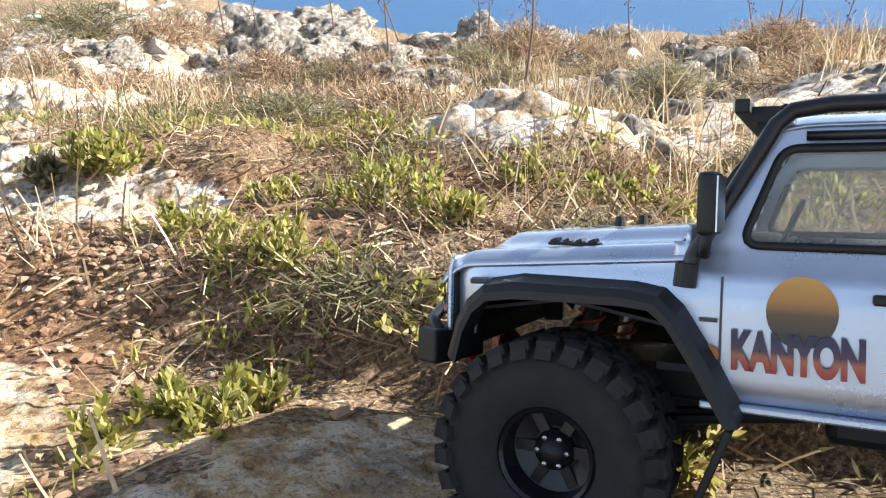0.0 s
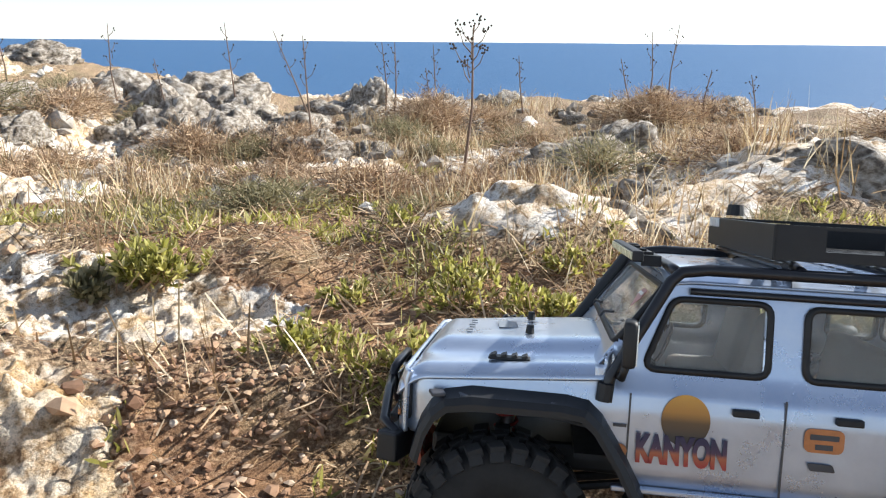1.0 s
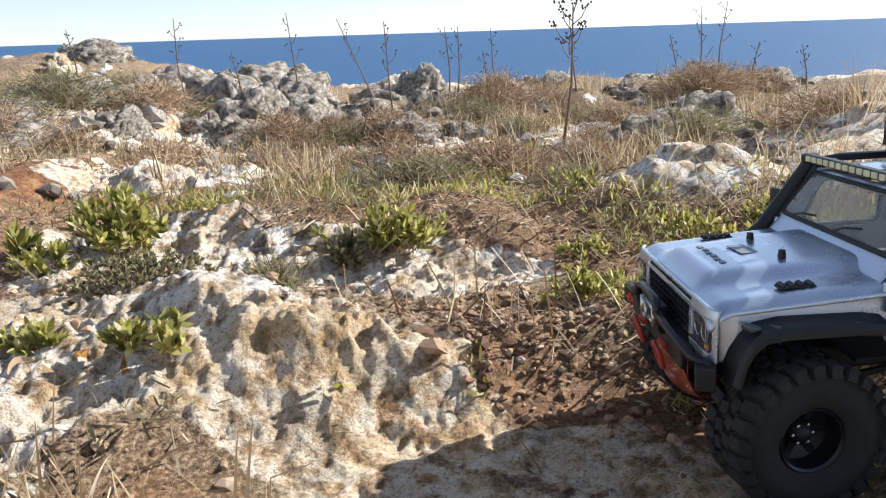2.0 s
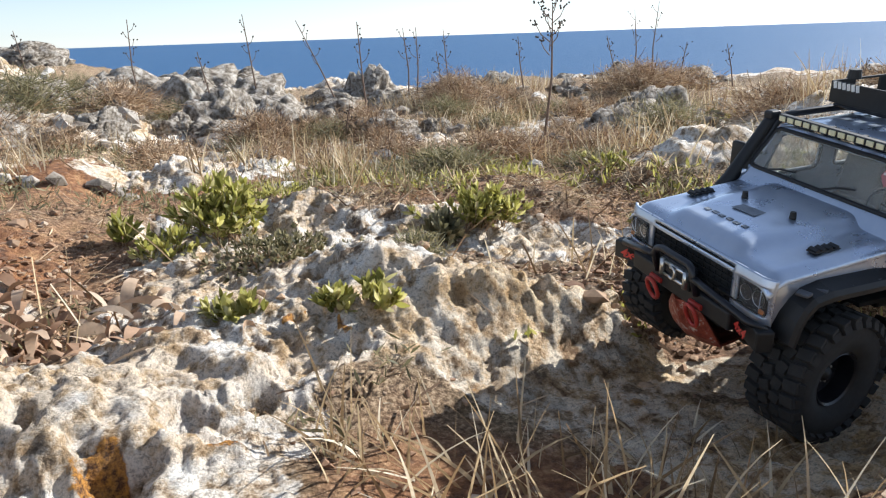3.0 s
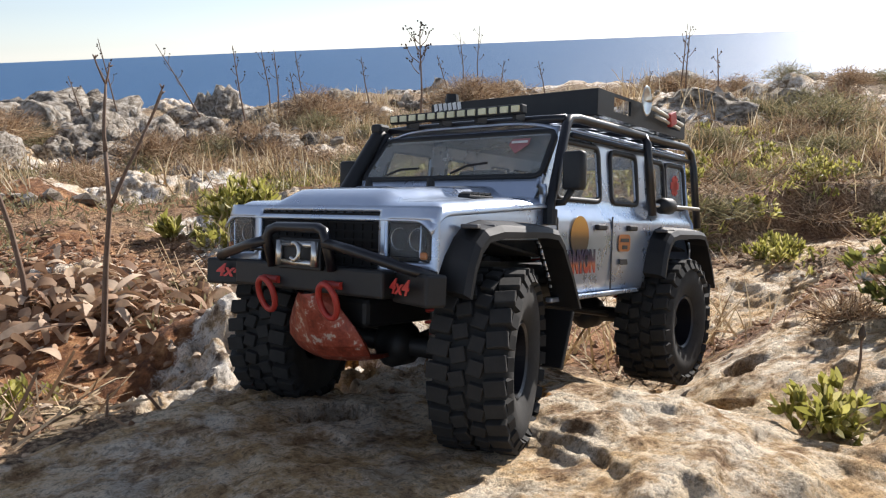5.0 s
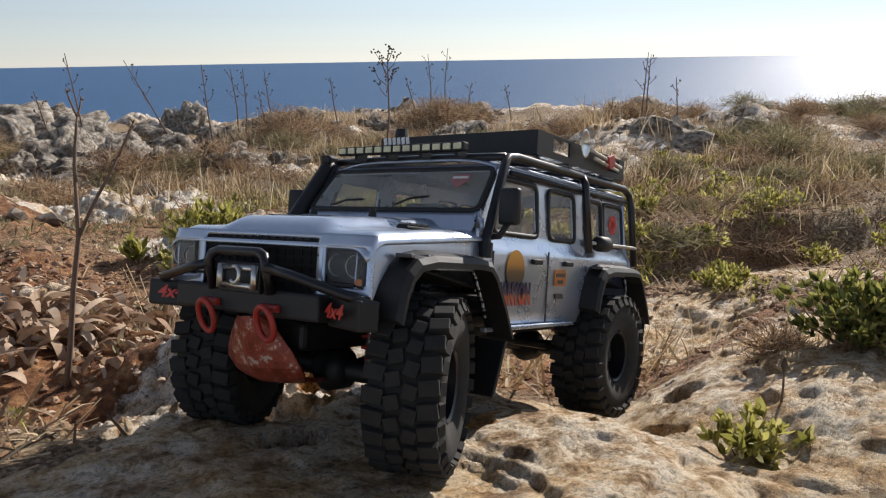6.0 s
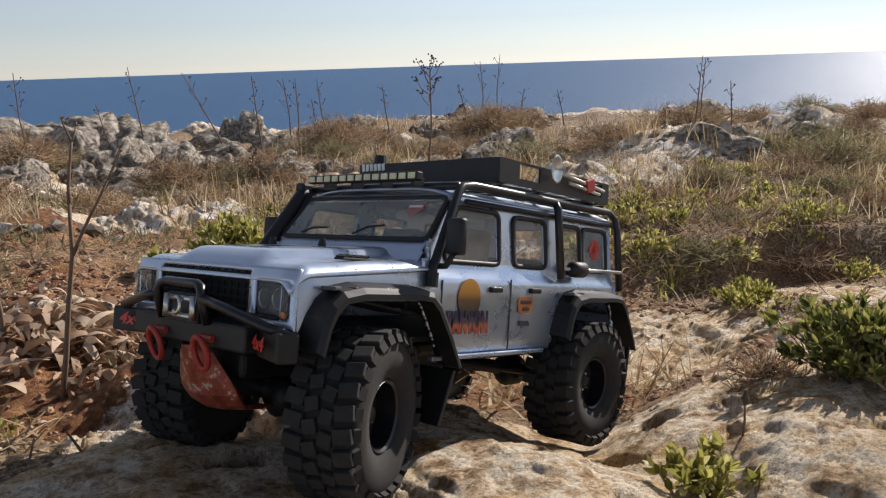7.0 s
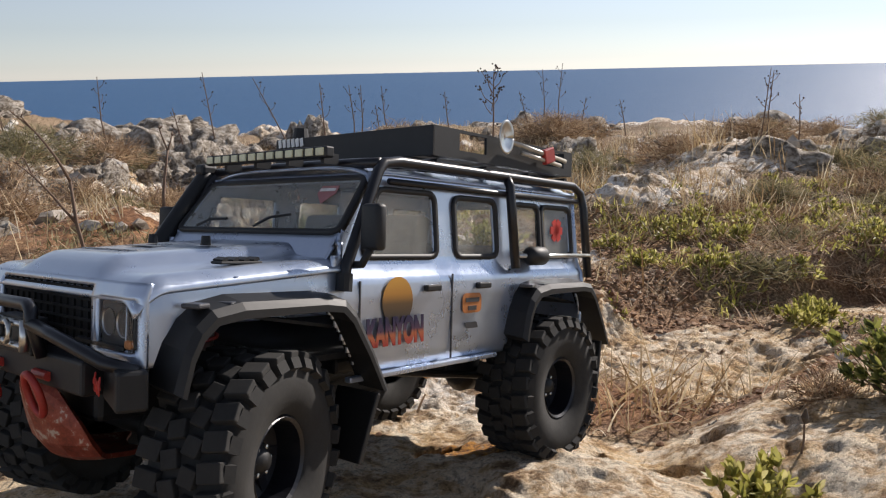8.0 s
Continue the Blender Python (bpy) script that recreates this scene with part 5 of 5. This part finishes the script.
def green_bush(x, y, r, h, stems, leaf, count, label, mat=None, name="green_bush", low=25, wide=0.0042, category="bush", z=None):
    """Stems that fan out from the base and end in rosettes of leaves."""
    mat = mat or LEAF
    thing = new(name)
    thing.location = (x, y, (z_at(x, y) if z is None else z) - 0.004)
    way = tilted(stems, low, 88)
    base = RNG.normal(size=(stems, 3)) * [r * 0.28, r * 0.28, 0.0]
    size = RNG.uniform(0.55, 1.0, stems)
    reach = np.stack([way[:, 0] * r, way[:, 1] * r, way[:, 2] * h], 1) * size[:, None]
    tips = base + reach
    stem = blades(base, reach, np.linalg.norm(reach, axis=1), np.full(stems, 0.0013), np.zeros(stems), 2, "stem")
    sets = [rosettes(tips, reach + [0, 0, 0.3 * h], count, leaf, wide)]
    sets.append(rosettes(base + reach * 0.72, reach + [0, 0, 0.2 * h], max(3, count // 2), leaf * 0.9, wide))
    sets.append(rosettes(base + reach * 0.4, reach + [0, 0, 0.1 * h], max(3, count // 2), leaf * 0.8, wide))
    plant_parts(thing, [("stem", stem, TWIG, "thin brown stems"), ("foliage", joined(sets), mat, "crowded narrow leaves")])
    return tagged(thing, label, category)


def dry_shrub(x, y, r, h, n, label, mat=None, name="dry_shrub"):
    """A dome of fine dead twigs."""
    mat = mat or TWIG
    n = int(n * 2.4)
    thing = new(name)
    thing.location = (x, y, z_at(x, y) - 0.01)
    a, u = RNG.uniform(0, 2 * np.pi, n), RNG.uniform(0, 1, n) ** 0.6
    e = RNG.uniform(0.05, 1.5, n)
    tip = np.stack([np.cos(a) * np.cos(e) * r, np.sin(a) * np.cos(e) * r, np.sin(e) * h], 1) * (u * RNG.uniform(0.8, 1.15, n))[:, None]
    start = tip * RNG.uniform(0.72, 0.93, n)[:, None] + RNG.normal(size=(n, 3)) * [r * 0.08, r * 0.08, h * 0.05]
    d = tip - start
    fine = blades(start, d + RNG.normal(size=(n, 3)) * np.linalg.norm(d, axis=1)[:, None] * 0.45, np.linalg.norm(d, axis=1) * 0.8 + 0.012, np.full(n, 0.0005 + 0.0026 * r), RNG.uniform(-0.5, 0.3, n), 2, "stem")
    m = max(12, n // 25)
    ways = tilted(m, 10, 85) * [r, r, h]
    limbs = blades(np.zeros((m, 3)), ways, np.linalg.norm(ways, axis=1) * 0.7, np.full(m, 0.0015 + 0.008 * r), np.zeros(m), 3, "taper")
    plant_parts(thing, [("crown", fine, mat, "fine dead twigs"), ("trunk", limbs, TWIG, "woody limbs")])
    return tagged(thing, label, "shrub")


def grass_tuft(x, y, n, length, spread_, label, low=35, mat=None):
    thing = new("grass_tuft")
    thing.location = (x, y, 0)
    px, py = x + RNG.normal(size=n) * spread_, y + RNG.normal(size=n) * spread_
    base = np.stack([px - x, py - y, ground_height(px, py) - 0.003], 1)
    data = blades(base, tilted(n, low, 88), RNG.uniform(0.45, 1.05, n) * length, RNG.uniform(0.0009, 0.0022, n), RNG.uniform(0.1, 1.0, n), 5, "taper")
    plant_parts(thing, [("foliage", data, mat or STRAW, "long dry blades")])
    return tagged(thing, label, "grass", "dry grass tufts")


def stalk(x, y, z, h, lean, kind):
    """A tall bare flower stalk on the ridge, with a few side shoots and seed heads."""
    thing = new("dry_flower_stalk")
    low = z_at(x, y) - 0.01
    h, z = z + h - low, low
    thing.location = (x, y, z)
    top = Vector((lean * h * 0.8, -lean * h * 0.5, h))
    mid = top * 0.5 + Vector((0.012 * math.sin(x * 40), 0.0, 0.0))
    r = 0.0042 if kind == "umbel" else 0.0034
    part("stem", T([(0, 0, 0), mid * 0.5, mid, top], [r * 1.2, r, r * 0.8, r * 0.4], 6), BARK, thing)
    rng = random.Random(int(x * 1000))
    k = 11 if kind == "umbel" else 5
    for i in range(k):
        t = (0.66 + 0.33 * i / k) if kind == "umbel" else 0.55 + 0.4 * i / k
        a = 2.4 * i + x * 10
        s = top * t
        reach = rng.uniform(0.8, 1.2) * (0.105 if kind == "umbel" else 0.07) * h * (1.1 - 0.5 * (t - 0.5))
        e = s + Vector((math.cos(a) * reach, math.sin(a) * reach, reach * 1.2))
        shoot = part("shoot", T([s, (s + e) / 2 + Vector((math.cos(a) * reach * 0.15, 0, -reach * 0.1)), e], [r * 0.42, r * 0.34, r * 0.2], 5), BARK, thing)
        heads = bmesh.new()
        for j in range(7 if kind == "umbel" else 2):
            o = Vector((rng.uniform(-1, 1), rng.uniform(-1, 1), rng.uniform(-0.6, 0.8))) * (0.014 if j else 0)
            bmesh.ops.create_icosphere(heads, subdivisions=1, radius=0.0034 if kind == "umbel" else 0.0034, matrix=Matrix.Translation(e + o))
        seeds = part("seed_head", heads, TWIGS_DARK, shoot, "small dark seed head")
        tagged(seeds, "small dark seed head", kind="stuff")
    return tagged(thing, "tall dry umbel plant with seed heads" if kind == "umbel" else "tall thin dry flower stalk on the ridge", "dry plant", "dry stalks against the sea")


TWIGS_DARK = plain("dark seed heads", (0.075, 0.055, 0.04), 0.9)


def bare_sapling(x, y, h, lean, seed, label):
    """A leafless forked stem near the camera."""
    rng = random.Random(seed)
    thing = new("bare_sapling")
    z = z_at(x, y)
    thing.location = (x, y, z - 0.01)
    bm = bmesh.new()

    def branch(p, d, length, r, depth):
        pts, q = [p], p
        for k in range(4):
            d = (d + Vector((rng.uniform(-0.12, 0.12), rng.uniform(-0.12, 0.12), 0.04))).normalized()
            q = q + d * length / 4
            pts.append(q)
        tube(bm, pts, [r, r * 0.9, r * 0.8, r * 0.7, r * 0.55], 6)
        if depth:
            for k in range(2):
                a = rng.uniform(0, 6.28)
                side = Vector((math.cos(a), 0.5 * math.sin(a), 0.75)).normalized()
                start = pts[2 + (k % 3)] if depth == 2 and k else pts[-1]
                branch(start, (d * 0.7 + side * 0.75).normalized(), length * rng.uniform(0.26, 0.42), r * 0.6, depth - 1)
        else:
            for k in range(3):
                o = q + Vector((rng.uniform(-1, 1), rng.uniform(-1, 1), rng.uniform(0, 1))) * 0.004
                tube(bm, [q, o], [r * 0.8, r * 0.5], 5)

    branch(Vector((0, 0, 0)), Vector((lean, 0.02, 1)).normalized(), h * 0.66, 0.0034, 2)
    part("crown", bm, BARK, thing, "", True)
    return tagged(thing, label, "sapling", "bare saplings")


def dead_leaves():
    """A heap of large curled dead leaves."""
    thing = new("dead_leaf_heap")
    n = 420
    px, py = -1.05 + RNG.normal(size=n) * 0.075, 0.79 + RNG.normal(size=n) * 0.05
    base = np.stack([px, py, ground_height(px, py) + RNG.uniform(0.0, 0.022, n)], 1)
    n2 = 90
    qx, qy = -0.93 + RNG.normal(size=n2) * 0.06, 0.74 + RNG.normal(size=n2) * 0.03
    base = np.concatenate([base, np.stack([qx, qy, ground_height(qx, qy) + 0.004], 1)])
    n += n2
    data = blades(base, tilted(n, -5, 50), RNG.uniform(0.03, 0.065, n), RNG.uniform(0.0035, 0.0085, n), RNG.uniform(1.0, 4.5, n), 7, "leaf", 0.004)
    plant_parts(thing, [("leaves", data, CURL, "long curled brown leaves")])
    tagged(thing, "heap of long curled dead leaves on red soil", "dead leaves", kind="stuff")


def vegetation():
    litter_layers()
    pebbles()
    green_bush(-0.375, 1.04, 0.058, 0.060, 60, 0.018, 9, "bright green fleshy-leaved bush on a limestone ledge", wide=0.0028)
    green_bush(-0.445, 1.02, 0.025, 0.035, 12, 0.022, 8, "small grey-green plant beside the bush", OLIVE, "green_sprig")
    green_bush(-0.755, 1.10, 0.070, 0.080, 60, 0.022, 8, "green leafy bush growing over pale rock", wide=0.0036)
    green_bush(-0.825, 1.03, 0.05, 0.035, 15, 0.018, 6, "low green leafy plant over pale rock", wide=0.0034, name="green_sprig", category="plant")
    green_bush(-0.885, 1.09, 0.028, 0.035, 9, 0.026, 7, "small green sprig on red soil", name="green_sprig", category="plant")
    green_bush(-0.695, 0.94, 0.085, 0.045, 150, 0.010, 9, "dark dense cushion of olive scrub on rock", OLIVE, "olive_cushion", 8, 0.0018)
    green_bush(-0.765, 0.75, 0.027, 0.022, 9, 0.017, 7, "small plant with fleshy pale green leaves in a rock cleft", name="green_sprig", wide=0.0034, category="plant")
    green_bush(-0.735, 0.745, 0.020, 0.024, 7, 0.017, 7, "small plant with fleshy pale green leaves in a rock cleft", name="green_sprig", wide=0.0034, category="plant")
    green_bush(-0.655, 0.715, 0.024, 0.024, 9, 0.017, 7, "small fleshy-leaved plant in a rock cleft", name="green_sprig", wide=0.0034, category="plant")
    green_bush(-0.615, 0.70, 0.022, 0.026, 9, 0.018, 7, "small fleshy-leaved plant in a rock cleft", name="green_sprig", wide=0.0032, category="plant")
    front = green_bush(-0.660, 0.115, 0.040, 0.028, 24, 0.016, 6, "small yellow-green fleshy plant on the rock slab", name="green_sprig", wide=0.0030, category="plant")
    part("bud_stalk", T([(0.05, 0.012, 0.0), (0.056, 0.014, 0.035), (0.056, 0.015, 0.050)], [0.0012, 0.001, 0.0008], 6), BARK, front)
    part("bud", T([(0.056, 0.015, 0.049), (0.056, 0.015, 0.054), (0.056, 0.015, 0.062)], [0.001, 0.0032, 0.0008], 8), TWIGS_DARK, front, "small brown bud")
    big = green_bush(-0.400, 0.145, 0.075, 0.066, 150, 0.015, 9, "large green fleshy-leaved bush beside the rock slab", DEEP_LEAF, wide=0.0026)
    for k, (fx, fy, fz) in enumerate(((-0.05, 0.062, 0.03), (-0.035, 0.075, 0.045), (-0.02, -0.07, 0.03))):
        f = blades(np.tile(np.array([[fx, fy, fz]]), (22, 1)), tilted(22, -10, 80), np.full(22, 0.009), np.full(22, 0.0016), np.zeros(22), 2, "leaf")
        plant_parts(big, [("flower", f, FLOWER, "faded whitish flower head")])
    green_bush(-0.31, 0.115, 0.085, 0.07, 95, 0.015, 8, "green fleshy-leaved bush with dark gaps", DEEP_LEAF, wide=0.0026)
    dry_shrub(-0.45, 0.215, 0.05, 0.03, 380, "dark tangle of twigs at the foot of a green bush")
    for x, y, r, h, k in ((0.03, 0.92, 0.05, 0.05, 14), (-0.16, 0.83, 0.05, 0.035, 14), (0.05, 1.02, 0.05, 0.04, 12), (-0.04, 0.77, 0.045, 0.045, 12),
                          (-0.10, 0.98, 0.045, 0.03, 10), (0.14, 0.86, 0.04, 0.035, 10), (0.20, 1.05, 0.05, 0.04, 12), (-0.03, 1.26, 0.05, 0.03, 12), (0.33, 0.98, 0.06, 0.05, 14), (0.12, 0.70, 0.05, 0.04, 12), (0.36, 0.70, 0.06, 0.05, 14), (0.55, 0.95, 0.06, 0.05, 14),
                          (0.10, 0.88, 0.05, 0.04, 12), (-0.02, 0.54, 0.036, 0.028, 12), (-0.055, 0.56, 0.030, 0.028, 10), (0.0, 0.575, 0.030, 0.028, 9), (-0.085, 0.51, 0.024, 0.030, 6), (0.30, 0.55, 0.05, 0.04, 12), (0.45, 0.48, 0.05, 0.05, 12), (-1.15, 0.565, 0.04, 0.045, 12), (-1.19, 0.52, 0.04, 0.04, 10)):
        green_bush(x, y, r, h, k * 2, 0.014, 7, "low yellow-green fleshy plant among dry grass", name="green_sprig", wide=0.0024, category="plant", low=15)
    for x, y, r, h, n, dry in ((-0.60, 2.42, 0.22, 0.14, 1300, 1), (-0.42, 2.50, 0.16, 0.10, 800, 1), (0.19, 2.86, 0.22, 0.15, 1200, 1), (0.49, 2.55, 0.17, 0.13, 1000, 0), (0.40, 2.95, 0.2, 0.1, 700, 1), (1.13, 3.0, 0.30, 0.14, 1200, 1), (1.45, 3.2, 0.28, 0.12, 900, 1),
                              (-0.08, 1.72, 0.22, 0.07, 1300, 1), (0.16, 1.68, 0.2, 0.07, 1100, 1), (-0.30, 1.90, 0.2, 0.07, 1000, 1), (-0.28, 1.55, 0.18, 0.06, 900, 0), (0.05, 1.45, 0.15, 0.05, 700, 0), (0.85, 1.80, 0.25, 0.12, 1000, 1), (-1.02, 2.6, 0.2, 0.1, 700, 1),
                              (-0.9, 2.1, 0.2, 0.08, 800, 1), (-1.3, 2.6, 0.3, 0.14, 900, 0), (-0.10, 0.80, 0.10, 0.020, 350, 1), (0.06, 0.74, 0.12, 0.022, 400, 0), (0.08, 0.90, 0.12, 0.024, 400, 1), (0.27, 0.85, 0.12, 0.026, 500, 0), (0.26, 0.66, 0.11, 0.024, 400, 1), (0.45, 0.75, 0.12, 0.05, 600, 0),
                              (0.60, 1.15, 0.13, 0.06, 600, 0), (0.75, 0.90, 0.14, 0.06, 700, 0), (1.0, 1.15, 0.14, 0.06, 700, 1), (1.2, 1.4, 0.16, 0.07, 700, 0), (0.33, 1.10, 0.11, 0.045, 500, 1), (0.48, 0.98, 0.10, 0.045, 500, 1), (0.88, 1.05, 0.11, 0.05, 500, 1), (0.62, 0.72, 0.10, 0.05, 500, 1), (1.7, 2.2, 0.3, 0.1, 800, 1), (-0.53, 0.855, 0.055, 0.045, 420, 0)):
        dry_shrub(x, y, r, h, n, "brown dome of fine dry twigs" if dry else "low grey-olive shrub of fine twigs", TWIG if dry else OLIVE)
    for x, y, n, length, s in ((-0.66, 0.50, 28, 0.105, 0.030), (-0.60, 0.43, 24, 0.11, 0.030), (-0.57, 0.385, 22, 0.10, 0.028), (-0.50, 0.42, 18, 0.105, 0.026), (-0.46, 0.385, 22, 0.09, 0.022), (-0.675, 0.535, 26, 0.075, 0.016), (-0.55, 0.49, 22, 0.08, 0.04), (-0.41, 0.36, 16, 0.08, 0.025)):
        grass_tuft(x, y, n, length, s, "tuft of long dry grass blades in the hollow", 30)
    for x, y, n, length, s in ((-0.50, 0.385, 16, 0.06, 0.03), (-0.43, 0.45, 16, 0.07, 0.035), (-0.36, 0.50, 16, 0.06, 0.03)):
        grass_tuft(x, y, n, length, s, "golden dry grass tuft beside the track", 15)
    for k in range(34):
        a, b = RNG.uniform(0.1, 1.6), RNG.uniform(1.25, 2.9)
        grass_tuft(float(a), float(b), 26, 0.13, 0.035, "pale standing dry grass tuft towards the ridge", 55)
    for k in range(26):
        a, b = RNG.uniform(0.2, 1.2), RNG.uniform(0.6, 1.3)
        grass_tuft(float(a), float(b), 22, 0.085, 0.035, "golden dry grass tuft among low scrub", 35)
    for k in range(12):
        a, b = RNG.uniform(-1.1, -0.5), RNG.uniform(1.35, 2.1)
        grass_tuft(float(a), float(b), 16, 0.09, 0.02, "pale standing dry grass tuft beside a slab", 55)
    for x, y, z, h, lean in ((-0.55, 3.13, 0.08, 0.28, -0.11), (-0.24, 2.96, 0.12, 0.21, -0.5), (-0.23, 2.54, 0.07, 0.24, -0.07), (0.03, 2.98, 0.04, 0.25, -0.04), (0.06, 2.97, 0.05, 0.24, 0.03), (0.27, 3.1, 0.08, 0.2, -0.15), (0.21, 3.13, 0.06, 0.13, -0.04), (0.62, 3.16, 0.06, 0.18, -0.12), (1.09, 3.12, 0.07, 0.16, -0.3), (1.14, 3.09, 0.08, 0.26, -0.02),
                             (1.21, 3.05, 0.07, 0.3, 0.05), (1.37, 3.05, 0.04, 0.15, 0.07), (1.48, 2.82, -0.04, 0.22, -0.2), (1.49, 1.98, 0.04, 0.29, 0.07), (1.51, 1.96, 0.04, 0.28, 0.02), (1.43, 1.74, 0.04, 0.19, -0.06), (1.56, 2.2, 0.03, 0.1, 0.0), (-0.99, 3.08, 0.17, 0.18, -0.05), (-0.74, 2.75, 0.07, 0.16, -0.12), (-0.34, 2.35, -0.08, 0.14, 0.1), (-1.35, 3.0, 0.1, 0.22, -0.1)):
        stalk(x, y, z, h, lean, "plain")
    stalk(0.198, 2.05, -0.067, 0.40, 0.06, "umbel")
    for k in range(46):
        a, b = float(RNG.uniform(-1.5, 0.9)), float(RNG.uniform(1.75, 3.3))
        s = float(RNG.uniform(0.6, 1.3))
        dry_shrub(a, b, 0.15 * s, 0.085 * s, int(420 * s), "low rust-brown shrub of dry twigs among the rocks" if k % 3 else "low dull olive shrub among the rocks", TWIG if k % 3 else OLIVE)
    for k in range(26):
        a, b = float(RNG.uniform(1.1, 3.0)), float(RNG.uniform(0.7, 2.5))
        s = float(RNG.uniform(0.8, 1.7))
        dry_shrub(a, b, 0.15 * s, 0.075 * s, int(380 * s), "low rust-brown shrub on the seaward ridge" if k % 3 else "low dull olive shrub on the seaward ridge", TWIG if k % 3 else OLIVE)
    bare_sapling(-1.075, 0.64, 0.34, 0.30, 3, "bare forked brown sapling beside dead leaves")
    bare_sapling(-1.122, 0.768, 0.33, 0.12, 8, "bare branched brown sapling on red soil")
    dead_leaves()


vegetation()


# ---- what moves ----
def car_at(t):
    return [float(np.interp(t, [r[0] for r in CAR], [r[k] for r in CAR])) for k in range(1, 7)]


def motions():
    walk(CAR_OB, [(t, pose(x, y, z, rx, ry, rz)) for t, x, y, z, rx, ry, rz in CAR])
    times = [k / 10 for k in range(81)]
    way, last, spins = 0.0, car_at(0.0), []
    for t in times:
        now = car_at(t)
        head = radians(now[5])
        way += (now[0] - last[0]) * math.cos(head) + (now[1] - last[1]) * math.sin(head)
        last = now
        spins.append(math.degrees(way / (TYRE * SCALE)))
    for ob, x, s in WHEELS:
        rows = []
        for t, a in zip(times, spins):
            steer = float(np.interp(t, STEER[0], STEER[1])) if x > 0 else 0.0
            rows.append((t, pose(x, s * TRACK, AXLE, 0, a, steer)))
        walk(ob, rows)


STEER = ([0.0, 1.0, 2.8, 4.2, 5.3, 6.5, 7.5, 8.0], [0.0, 8.0, 8.0, 10.0, 24.0, 23.0, 20.0, 20.0])
motions()
